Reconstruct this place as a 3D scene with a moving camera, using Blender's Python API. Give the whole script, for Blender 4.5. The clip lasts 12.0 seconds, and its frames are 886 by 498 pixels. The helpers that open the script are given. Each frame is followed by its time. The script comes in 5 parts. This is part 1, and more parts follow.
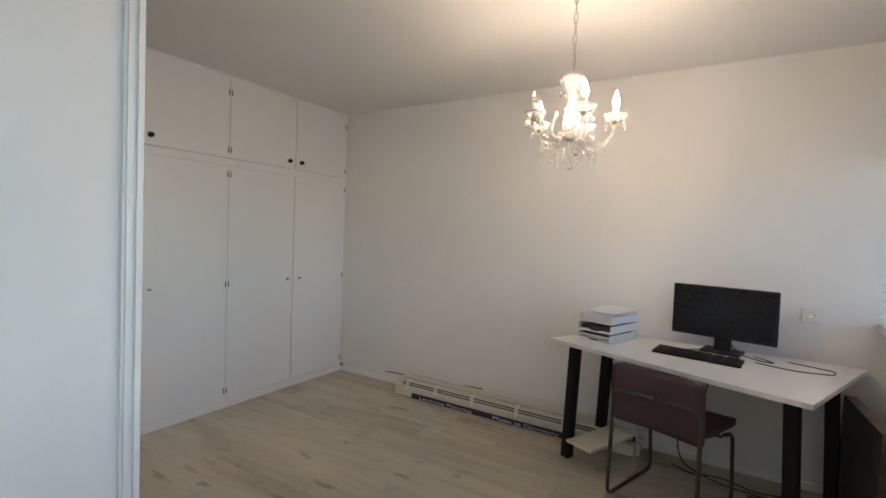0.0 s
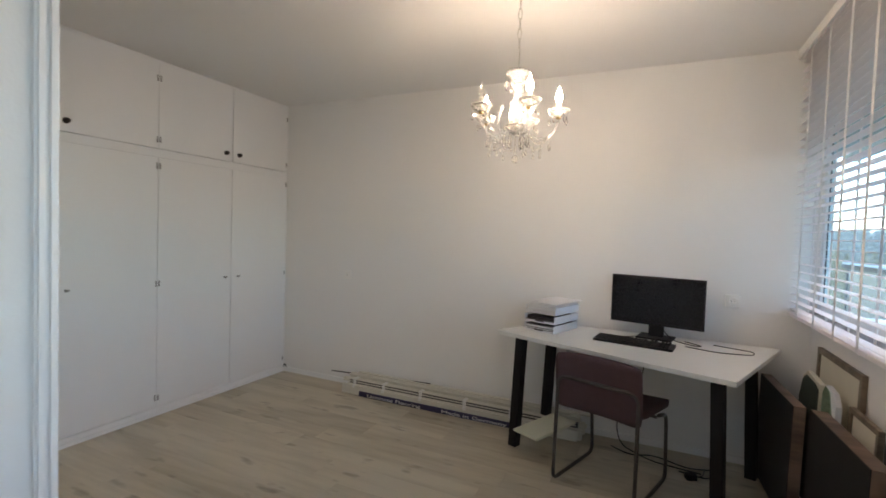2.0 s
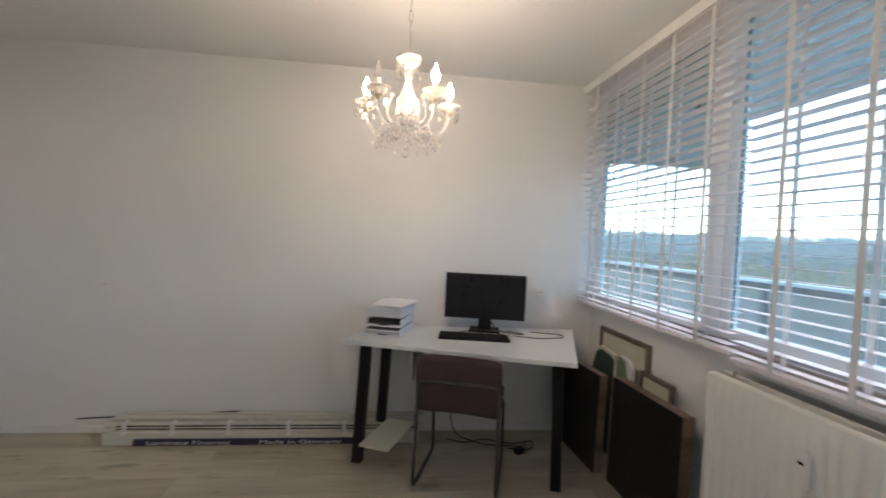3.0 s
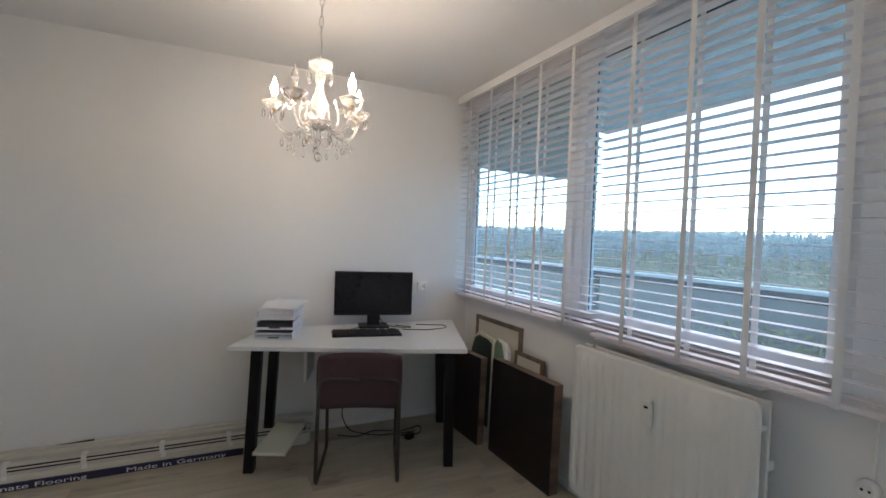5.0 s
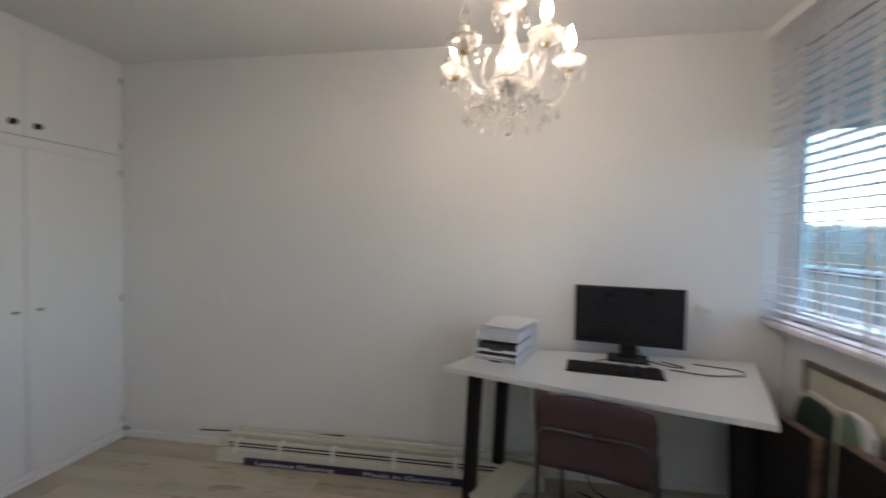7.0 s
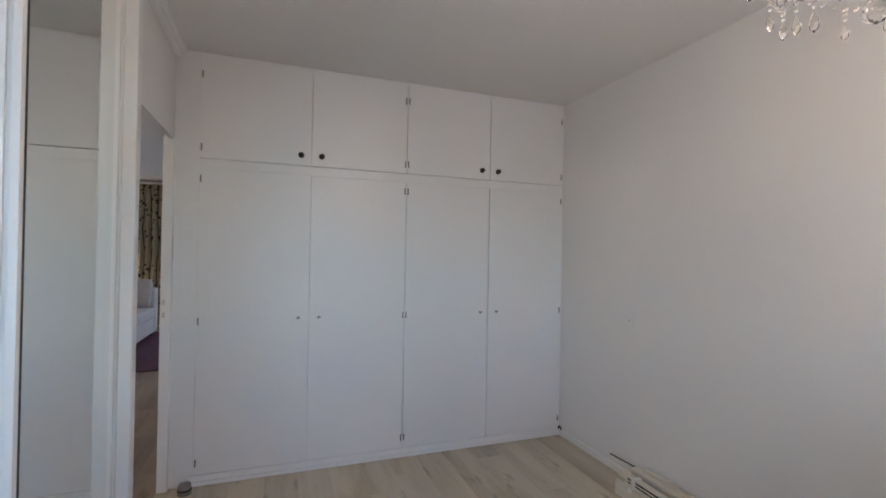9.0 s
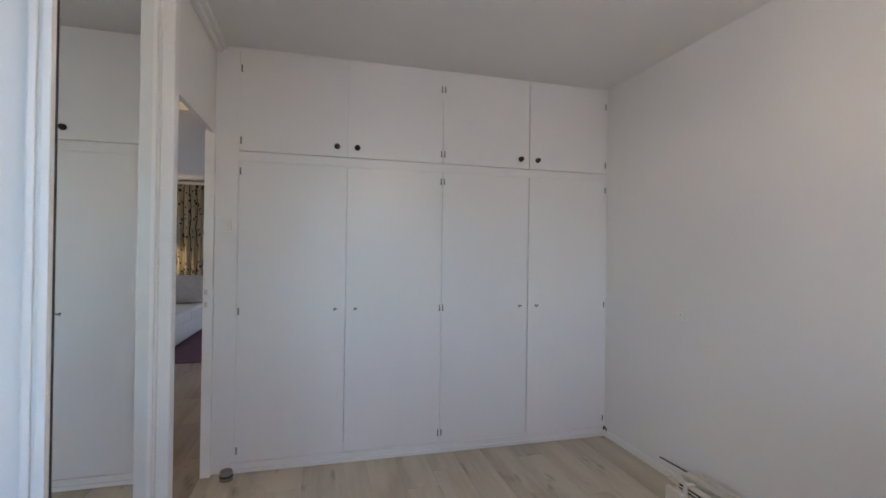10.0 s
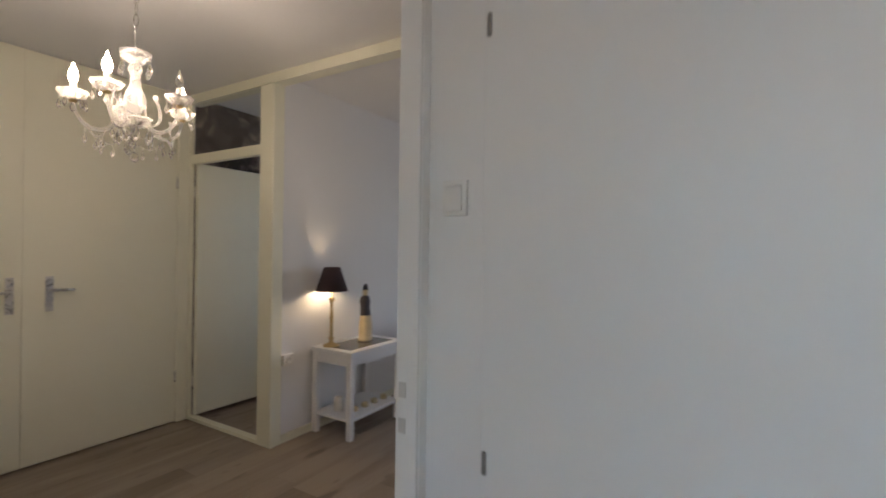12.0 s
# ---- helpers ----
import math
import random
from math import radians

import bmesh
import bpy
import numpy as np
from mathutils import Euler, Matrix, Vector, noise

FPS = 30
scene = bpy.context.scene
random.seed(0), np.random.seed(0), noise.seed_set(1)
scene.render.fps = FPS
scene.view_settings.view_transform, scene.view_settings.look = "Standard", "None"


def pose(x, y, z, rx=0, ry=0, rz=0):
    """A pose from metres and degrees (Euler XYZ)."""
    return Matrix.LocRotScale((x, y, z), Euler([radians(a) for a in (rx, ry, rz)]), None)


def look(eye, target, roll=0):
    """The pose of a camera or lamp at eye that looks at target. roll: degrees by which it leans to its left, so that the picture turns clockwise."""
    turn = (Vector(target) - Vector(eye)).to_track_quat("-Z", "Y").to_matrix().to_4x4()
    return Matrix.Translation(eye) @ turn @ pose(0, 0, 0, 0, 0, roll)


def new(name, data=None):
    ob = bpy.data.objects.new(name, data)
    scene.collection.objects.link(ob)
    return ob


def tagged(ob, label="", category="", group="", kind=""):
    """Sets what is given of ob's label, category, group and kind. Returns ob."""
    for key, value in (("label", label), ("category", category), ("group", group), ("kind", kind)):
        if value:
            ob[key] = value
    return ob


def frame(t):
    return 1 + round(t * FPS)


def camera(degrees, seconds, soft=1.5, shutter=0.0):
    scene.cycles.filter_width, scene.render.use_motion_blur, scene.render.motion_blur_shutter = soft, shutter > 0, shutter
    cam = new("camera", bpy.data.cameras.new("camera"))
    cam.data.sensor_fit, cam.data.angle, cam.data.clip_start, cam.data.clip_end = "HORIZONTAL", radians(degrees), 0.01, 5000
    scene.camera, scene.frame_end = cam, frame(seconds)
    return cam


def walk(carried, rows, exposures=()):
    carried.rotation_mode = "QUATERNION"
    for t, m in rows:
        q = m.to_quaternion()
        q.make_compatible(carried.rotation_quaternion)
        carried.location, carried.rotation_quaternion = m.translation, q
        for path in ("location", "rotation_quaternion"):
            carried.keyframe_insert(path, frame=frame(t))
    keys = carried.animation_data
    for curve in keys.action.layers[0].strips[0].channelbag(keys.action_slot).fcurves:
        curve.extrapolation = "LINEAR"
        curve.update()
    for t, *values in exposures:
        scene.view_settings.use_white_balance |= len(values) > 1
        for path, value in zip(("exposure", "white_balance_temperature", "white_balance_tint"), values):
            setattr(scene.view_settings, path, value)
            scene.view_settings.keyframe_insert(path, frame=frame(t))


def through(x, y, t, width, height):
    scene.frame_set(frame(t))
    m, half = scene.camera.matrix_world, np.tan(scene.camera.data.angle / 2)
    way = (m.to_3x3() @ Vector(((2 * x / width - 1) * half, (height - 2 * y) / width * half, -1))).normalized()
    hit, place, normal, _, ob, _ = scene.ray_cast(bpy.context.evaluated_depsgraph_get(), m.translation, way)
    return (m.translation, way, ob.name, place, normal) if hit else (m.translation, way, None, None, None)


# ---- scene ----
cam = camera(88.1, 12.0, soft=1.6, shutter=0.4)
PATH = [
    (0, (3.263, -3.404, 1.428), (2.216, -1.702, 1.356), 2.2),
    (0.5, (3.276, -3.411, 1.43), (2.262, -1.689, 1.357), 2.0),
    (1, (3.287, -3.419, 1.433), (2.34, -1.659, 1.364), 1.9),
    (1.5, (3.301, -3.422, 1.427), (2.397, -1.638, 1.363), 1.8),
    (2, (3.245, -3.399, 1.402), (2.408, -1.584, 1.33), 1.9),
    (2.5, (2.931, -3.291, 1.41), (2.519, -1.335, 1.349), 2.5),
    (3, (2.581, -3.273, 1.412), (2.823, -1.288, 1.356), 2.6),
    (3.5, (2.394, -3.261, 1.42), (3.026, -1.365, 1.368), 2.5),
    (5.5, (2.281, -3.351, 1.432), (3.151, -1.551, 1.379), 2.1),
    (6, (2.358, -3.296, 1.424), (3.138, -1.455, 1.36), 1.6),
    (6.5, (2.523, -3.118, 1.406), (3.006, -1.178, 1.355), 1.1),
    (7, (2.678, -2.753, 1.427), (2.354, -0.78, 1.367), 0.9),
    (7.5, (2.914, -2.493, 1.442), (1.772, -0.852, 1.4), 0.6),
    (9.5, (3.036, -2.076, 1.374), (1.125, -1.488, 1.389), 1.0),
    (10, (2.976, -2.051, 1.346), (1.043, -1.537, 1.355), 0.8),
    (10.5, (2.567, -1.955, 1.338), (0.599, -1.599, 1.339), 0.6),
    (11, (1.953, -1.859, 1.352), (-0.041, -2.004, 1.353), 0.6),
    (11.2, (1.697, -1.86, 1.357), (-0.27, -2.225, 1.343), 0.9),
    (11.5, (1.33, -1.943, 1.383), (-0.574, -2.555, 1.38), 0.9),
    (12, (0.803, -2.145, 1.378), (-0.912, -3.174, 1.377), 0.8),
]
walk(cam, [(t, look(*r)) for t, *r in PATH], [(0, 2.42, 6980, 21), (2.5, 2.42, 6920, 21), (3.5, 2.24, 6600, 20), (5.5, 2.14, 6400, 20), (6.5, 2.14, 6450, 19), (7.5, 2.37, 6500, 22), (9.5, 2.46, 6280, 25), (10.6, 2.49, 6300, 27), (11.4, 2.40, 6350, 28), (12, 2.39, 6420, 23)])

# ---- world and light ----
SKY_STRENGTH = 0.142
world = bpy.data.worlds.new("overcast_sky")
scene.world = world
world.use_nodes = True
wn, wl = world.node_tree.nodes, world.node_tree.links
sky = wn.new("ShaderNodeTexSky")
sky.sky_type, sky.sun_disc = "NISHITA", False
sky.sun_elevation, sky.sun_rotation = radians(38), radians(60)
sky.air_density, sky.dust_density, sky.ozone_density = 1.0, 0.3, 3.0
wl.new(sky.outputs[0], wn["Background"].inputs[0])
wn["Background"].inputs[1].default_value = SKY_STRENGTH
sun = new("sun", bpy.data.lights.new("sun", "SUN"))
sun.data.energy, sun.data.angle, sun.data.color = 0.8, radians(15), (1.0, 0.97, 0.92)
sun.matrix_basis = look((0, 0, 0), (-0.68, -0.39, -0.62))


def window_light(name, m, w, h, power, color):
    """Area lamp that stands in for skylight at an unseen opening."""
    ob = new(name, bpy.data.lights.new(name, "AREA"))
    ob.data.shape, ob.data.size, ob.data.size_y = "RECTANGLE", w, h
    ob.data.energy, ob.data.color = power, color
    ob.matrix_basis = m
    return ob


DAY = (0.80, 0.90, 1.0)
# lamp added out of view to bring in daylight; its door is made up
window_light("added_daylight_balcony_door", look((4.28, -3.55, 1.68), (0.0, -3.2, 1.45)), 0.90, 1.25, 2.0, (0.70, 0.87, 1.0))
window_light("skylight_living_room", look((-6.38, -1.9, 1.5), (0.0, -2.6, 1.2)), 2.2, 1.6, 3, DAY)
# weak lamp added to brighten the inner door; no window is known there
window_light("added_fill_inner_room", look((-2.86, -5.25, 1.55), (0.0, -5.35, 1.4)), 0.75, 1.2, 0.04, DAY)
BULB = 76.0
WARM = (1.0, 0.84, 0.62)

# ---- materials ----
def mat_new(name):
    m = bpy.data.materials.new(name)
    m.use_nodes = True
    return m, m.node_tree.nodes, m.node_tree.links, m.node_tree.nodes["Principled BSDF"]


def mat(name, color, rough=0.5, metal=0.0, vary=0.06, scale=6.0, bump=0.0, bump_scale=200.0, coat=0.0, spec=0.5):
    """A surface with broad tone variation, fine mottling and a fine relief."""
    m, n, l, p = mat_new(name)
    co = n.new("ShaderNodeTexCoord")
    big, fine = n.new("ShaderNodeTexNoise"), n.new("ShaderNodeTexNoise")
    big.inputs["Scale"].default_value, big.inputs["Detail"].default_value = scale, 4
    fine.inputs["Scale"].default_value, fine.inputs["Detail"].default_value = scale * 14, 3
    for t in (big, fine):
        l.new(co.outputs["Object"], t.inputs["Vector"])
    both = n.new("ShaderNodeMix")
    both.inputs["Factor"].default_value = 0.35
    l.new(big.outputs["Fac"], both.inputs["A"])
    l.new(fine.outputs["Fac"], both.inputs["B"])
    ramp = n.new("ShaderNodeMix")
    ramp.data_type = "RGBA"
    lo = [max(0.0, c * (1 - 1.6 * vary)) for c in color]
    hi = [min(1.0, c * (1 + 1.6 * vary)) for c in color]
    ramp.inputs["A"].default_value, ramp.inputs["B"].default_value = (*lo, 1), (*hi, 1)
    l.new(both.outputs["Result"], ramp.inputs["Factor"])
    l.new(ramp.outputs["Result"], p.inputs["Base Color"])
    rr = n.new("ShaderNodeMapRange")
    rr.inputs["To Min"].default_value, rr.inputs["To Max"].default_value = max(0.02, rough - 0.08), min(1, rough + 0.08)
    l.new(fine.outputs["Fac"], rr.inputs["Value"])
    l.new(rr.outputs["Result"], p.inputs["Roughness"])
    p.inputs["Metallic"].default_value = metal
    p.inputs["Coat Weight"].default_value = coat
    p.inputs["Specular IOR Level"].default_value = spec
    if bump:
        bt, b = n.new("ShaderNodeTexNoise"), n.new("ShaderNodeBump")
        bt.inputs["Scale"].default_value, bt.inputs["Detail"].default_value = bump_scale, 3
        l.new(co.outputs["Object"], bt.inputs["Vector"])
        b.inputs["Strength"].default_value, b.inputs["Distance"].default_value = bump, 0.002
        l.new(bt.outputs["Fac"], b.inputs["Height"])
        l.new(b.outputs["Normal"], p.inputs["Normal"])
    return m


def wood(name, dark, light, rough, axis, grain=1.0, knots=True):
    """Wood with its grain along one axis; each piece differs a little."""
    m, n, l, p = mat_new(name)
    co, info = n.new("ShaderNodeTexCoord"), n.new("ShaderNodeObjectInfo")
    shift, mp = n.new("ShaderNodeVectorMath"), n.new("ShaderNodeMapping")
    shift.operation = "MULTIPLY_ADD"
    l.new(info.outputs["Random"], shift.inputs[0])
    shift.inputs[1].default_value = (37.0, 23.0, 11.0)
    l.new(co.outputs["Object"], shift.inputs[2])
    sc = [7.0 * grain] * 3
    sc["xyz".index(axis)] = 0.9 * grain
    mp.inputs["Scale"].default_value = sc
    l.new(shift.outputs[0], mp.inputs["Vector"])
    big, fine = n.new("ShaderNodeTexNoise"), n.new("ShaderNodeTexNoise")
    big.inputs["Scale"].default_value, big.inputs["Detail"].default_value, big.inputs["Distortion"].default_value = 1.3, 5, 0.6
    fine.inputs["Scale"].default_value, fine.inputs["Detail"].default_value = 9.0, 6
    l.new(mp.outputs[0], big.inputs["Vector"])
    l.new(mp.outputs[0], fine.inputs["Vector"])
    both = n.new("ShaderNodeMix")
    both.inputs["Factor"].default_value = 0.22
    l.new(big.outputs["Fac"], both.inputs["A"])
    l.new(fine.outputs["Fac"], both.inputs["B"])
    ramp = n.new("ShaderNodeValToRGB")
    e = ramp.color_ramp.elements
    e[0].position, e[1].position = 0.36, 0.60
    e[0].color, e[1].color = (*dark, 1), (*light, 1)
    l.new(both.outputs["Result"], ramp.inputs["Fac"])
    tone = n.new("ShaderNodeHueSaturation")
    tr = n.new("ShaderNodeMapRange")
    tr.inputs["To Min"].default_value, tr.inputs["To Max"].default_value = 0.965, 1.03
    l.new(info.outputs["Random"], tr.inputs["Value"])
    l.new(tr.outputs["Result"], tone.inputs["Value"])
    l.new(ramp.outputs["Color"], tone.inputs["Color"])
    last = tone.outputs["Color"]
    if knots:
        km, kn, kr, kx = n.new("ShaderNodeMapping"), n.new("ShaderNodeTexNoise"), n.new("ShaderNodeMapRange"), n.new("ShaderNodeMix")
        ks = [11.0] * 3
        ks["xyz".index(axis)] = 4.0
        km.inputs["Scale"].default_value = ks
        l.new(shift.outputs[0], km.inputs["Vector"])
        l.new(km.outputs[0], kn.inputs["Vector"])
        kn.inputs["Scale"].default_value, kn.inputs["Detail"].default_value = 1.0, 2
        kr.inputs["From Min"].default_value, kr.inputs["From Max"].default_value = 0.635, 0.74
        kr.inputs["To Max"].default_value = 0.6
        l.new(kn.outputs["Fac"], kr.inputs["Value"])
        kx.data_type = "RGBA"
        l.new(kr.outputs["Result"], kx.inputs["Factor"])
        l.new(last, kx.inputs["A"])
        kx.inputs["B"].default_value = (*[c * 0.45 for c in dark], 1)
        last = kx.outputs["Result"]
    l.new(last, p.inputs["Base Color"])
    p.inputs["Roughness"].default_value = rough
    b = n.new("ShaderNodeBump")
    b.inputs["Strength"].default_value, b.inputs["Distance"].default_value = 0.12, 0.002
    l.new(fine.outputs["Fac"], b.inputs["Height"])
    l.new(b.outputs["Normal"], p.inputs["Normal"])
    return m


def glass(name, color=(1, 1, 1), rough=0.01, ior=1.45):
    m, n, l, p = mat_new(name)
    p.inputs["Base Color"].default_value = (*color, 1)
    p.inputs["Transmission Weight"].default_value, p.inputs["Roughness"].default_value, p.inputs["IOR"].default_value = 1.0, rough, ior
    return m


def glow(name, color, strength):
    m, n, l, p = mat_new(name)
    p.inputs["Base Color"].default_value = (*color, 1)
    p.inputs["Emission Color"].default_value, p.inputs["Emission Strength"].default_value = (*color, 1), strength
    return m


PAINT = mat("wall_paint", (0.79, 0.785, 0.77), 0.75, vary=0.012, scale=1.2, bump=0.25, bump_scale=90)
CEIL = mat("ceiling_paint", (0.80, 0.795, 0.78), 0.85, vary=0.015, scale=0.9, bump=0.3, bump_scale=70)
GLOSS = mat("wardrobe_paint", (0.80, 0.795, 0.79), 0.38, vary=0.012, scale=2.0, bump=0.10, bump_scale=40)
TRIM = mat("trim_paint", (0.82, 0.82, 0.81), 0.35, vary=0.015, scale=3.0, bump=0.06, bump_scale=60)
CREAM = mat("hall_door_paint", (0.80, 0.785, 0.63), 0.42, vary=0.015, scale=1.5, bump=0.06, bump_scale=50)
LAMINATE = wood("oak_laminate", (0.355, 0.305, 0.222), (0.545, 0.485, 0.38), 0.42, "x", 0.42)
# same oak laminate, with the hall's dimmer light put into its colour
LAMINATE_DIM = wood("oak_laminate_dimmed", (0.20, 0.15, 0.105), (0.34, 0.27, 0.20), 0.36, "x", 0.42)
JOINT = mat("plank_joint", (0.30, 0.25, 0.19), 0.8)
BLACK = mat("black_lacquer", (0.010, 0.008, 0.009), 0.5, vary=0.2, bump=0.1, spec=0.25)
WHITE_TOP = mat("white_melamine", (0.78, 0.78, 0.75), 0.35, vary=0.02, scale=3, bump=0.05)
PLASTIC_W = mat("white_plastic", (0.80, 0.79, 0.76), 0.35, vary=0.02)
PLASTIC_B = mat("black_plastic", (0.013, 0.012, 0.014), 0.45, vary=0.15, bump=0.15, bump_scale=400, spec=0.3)
SCREEN = mat("screen_glass", (0.008, 0.007, 0.009), 0.26, vary=0.1, spec=0.3)
TUBE = mat("bronze_tube", (0.10, 0.085, 0.075), 0.36, metal=0.6, vary=0.08)
FABRIC = mat("brown_upholstery", (0.088, 0.044, 0.048), 0.85, vary=0.15, scale=20, bump=0.8, bump_scale=600)
CHROME = mat("steel", (0.62, 0.61, 0.58), 0.28, metal=1.0, vary=0.05)
SATIN = mat("satin_steel", (0.66, 0.65, 0.63), 0.55, metal=0.7, vary=0.03)
BRASS = mat("aged_brass", (0.48, 0.36, 0.18), 0.35, metal=1.0, vary=0.15, scale=25)
DARK_METAL = mat("dark_metal", (0.035, 0.03, 0.028), 0.35, metal=0.7, vary=0.2)
HINGE = mat("hinge_metal", (0.28, 0.26, 0.24), 0.4, metal=0.8, vary=0.2, scale=60)
WALNUT = wood("dark_panel_wood", (0.005, 0.0035, 0.0035), (0.012, 0.008, 0.008), 0.42, "z", knots=False)
WALNUT_EDGE = wood("panel_edge_wood", (0.12, 0.075, 0.055), (0.26, 0.17, 0.125), 0.45, "y", knots=False)
FRAME_WOOD = wood("picture_frame_wood", (0.09, 0.07, 0.05), (0.21, 0.165, 0.12), 0.5, "y", knots=False)
PASSE = mat("picture_mount", (0.66, 0.63, 0.53), 0.7, vary=0.05)
CARD_GREEN = mat("dark_green_print", (0.03, 0.05, 0.045), 0.4, vary=0.9, scale=30)
LEAF_PRINT = mat("leaf_print", (0.10, 0.15, 0.10), 0.5, vary=1.5, scale=40)
CARDBOARD = mat("navy_carton", (0.022, 0.018, 0.060), 0.45, vary=0.15, scale=12)
LETTER = mat("white_print", (0.75, 0.74, 0.74), 0.5, vary=0.03)
BATTEN = wood("cream_battens", (0.60, 0.57, 0.49), (0.72, 0.69, 0.60), 0.5, "x", knots=False)
PAPER = mat("paper", (0.78, 0.78, 0.80), 0.8, vary=0.03, scale=15)
PAPER_DARK = mat("magazine_print", (0.07, 0.055, 0.055), 0.5, vary=0.6, scale=40)
TRAY = mat("clear_plastic_tray", (0.80, 0.81, 0.84), 0.2, vary=0.03)
RADIATOR = mat("radiator_enamel", (0.80, 0.79, 0.75), 0.32, vary=0.012, scale=4, bump=0.05)
BLIND = mat("white_blind_slat", (0.90, 0.895, 0.89), 0.45, vary=0.012, scale=8, bump=0.1)


def let_light_through(m, share, color):
    """Adds thin-sheet translucency to a material."""
    n, l = m.node_tree.nodes, m.node_tree.links
    tr, mx = n.new("ShaderNodeBsdfTranslucent"), n.new("ShaderNodeMixShader")
    tr.inputs["Color"].default_value = (*color, 1)
    mx.inputs[0].default_value = share
    l.new(n["Principled BSDF"].outputs[0], mx.inputs[1])
    l.new(tr.outputs[0], mx.inputs[2])
    l.new(mx.outputs[0], n["Material Output"].inputs["Surface"])


let_light_through(BLIND, 0.42, (0.96, 0.875, 0.88))
TAPE = mat("blind_tape", (0.86, 0.855, 0.84), 0.8, vary=0.05, scale=40, bump=0.5, bump_scale=700)
let_light_through(TAPE, 0.22, (0.80, 0.80, 0.80))
PVC = mat("window_frame_pvc", (0.84, 0.86, 0.88), 0.3, vary=0.015)
# grey-brown sill colour stands in for the shade behind the lower blinds
SILL = mat("shaded_sill", (0.33, 0.295, 0.27), 0.45, vary=0.12, scale=12, bump=0.1)
SEAL = mat("rubber_seal", (0.02, 0.02, 0.02), 0.6)


def veiled_pane(name, low, high, tint):
    """Clear window glass; a thin translucent veil imitates outdoor haze and catches the daylight."""
    m, n, l, p = mat_new(name)
    clear, veil, gloss = n.new("ShaderNodeBsdfTransparent"), n.new("ShaderNodeBsdfTranslucent"), n.new("ShaderNodeBsdfGlossy")
    clear.inputs["Color"].default_value = (*tint, 1)
    veil.inputs["Color"].default_value = (0.85, 0.92, 0.95, 1)
    gloss.inputs["Roughness"].default_value = 0.02
    nz, rg = n.new("ShaderNodeTexNoise"), n.new("ShaderNodeMapRange")
    nz.inputs["Scale"].default_value, nz.inputs["Detail"].default_value = 3.0, 5
    rg.inputs["To Min"].default_value, rg.inputs["To Max"].default_value = low, high
    l.new(nz.outputs["Fac"], rg.inputs["Value"])
    a, b = n.new("ShaderNodeMixShader"), n.new("ShaderNodeMixShader")
    l.new(rg.outputs["Result"], a.inputs[0])
    l.new(clear.outputs[0], a.inputs[1])
    l.new(veil.outputs[0], a.inputs[2])
    b.inputs[0].default_value = 0.03
    l.new(a.outputs[0], b.inputs[1])
    l.new(gloss.outputs[0], b.inputs[2])
    l.new(b.outputs[0], n["Material Output"].inputs["Surface"])
    return m


PANE = veiled_pane("window_glass", 0.030, 0.050, (0.80, 0.945, 0.965))
CLEAN_PANE = veiled_pane("fanlight_glass", 0.002, 0.006, (0.97, 0.97, 0.96))
CONCRETE = mat("balcony_concrete", (0.58, 0.59, 0.60), 0.85, vary=0.12, scale=2.0, bump=0.6, bump_scale=60)
SOFFIT = mat("balcony_soffit_paint", (0.74, 0.76, 0.78), 0.8, vary=0.05, scale=1.0, bump=0.3)
SHEET_CLOTH = mat("grey_sheet_cloth", (0.66, 0.66, 0.66), 0.9, vary=0.08, scale=5, bump=0.4, bump_scale=400)
let_light_through(SHEET_CLOTH, 0.55, (0.50, 0.50, 0.51))
RAIL_DARK = mat("railing_metal", (0.03, 0.045, 0.055), 0.35)
PANEL_GREY = mat("railing_panel", (0.20, 0.205, 0.20), 0.35, vary=0.06, scale=1.5)
CRYSTAL = glass("crystal", (1.0, 0.97, 0.92), 0.01, 1.5)
FROST = glass("moulded_glass", (1.0, 0.985, 0.96), 0.05, 1.42)
FROST.node_tree.nodes["Principled BSDF"].inputs["Transmission Weight"].default_value = 0.84
let_light_through(FROST, 0.08, (1.0, 0.97, 0.92))
CANDLE = mat("candle_sleeve", (0.78, 0.74, 0.64), 0.45, vary=0.03)
BULB_ON = glow("lit_bulb", WARM, BULB)
BULB_OFF = glass("unlit_bulb", (1, 0.98, 0.95), 0.06, 1.3)
SHADE = mat("aubergine_shade", (0.055, 0.035, 0.038), 0.9, vary=0.12, scale=30, bump=0.6, bump_scale=500)
SOFA = mat("cream_sofa_cotton", (0.60, 0.58, 0.52), 0.9, vary=0.06, scale=5, bump=0.7, bump_scale=300)
CUSHION = mat("pale_cushion_print", (0.55, 0.54, 0.52), 0.9, vary=0.22, scale=16, bump=0.6, bump_scale=300)
RUG = mat("plum_rug", (0.10, 0.035, 0.05), 0.95, vary=0.45, scale=9, bump=1.0, bump_scale=500)
GOLD = mat("gold_glass", (0.66, 0.55, 0.34), 0.3, metal=0.8, vary=0.1)
FIG_ROBE = mat("figure_robe", (0.60, 0.48, 0.28), 0.6, vary=0.25, scale=30)
FIG_CLOAK = mat("figure_cloak", (0.03, 0.025, 0.03), 0.6, vary=0.3, scale=30)

# a true mirror
MIRROR, _n, _l, _p = mat_new("mirror_silver")
_p.inputs["Base Color"].default_value = (0.86, 0.90, 0.89, 1)
_p.inputs["Metallic"].default_value, _p.inputs["Roughness"].default_value = 1.0, 0.012


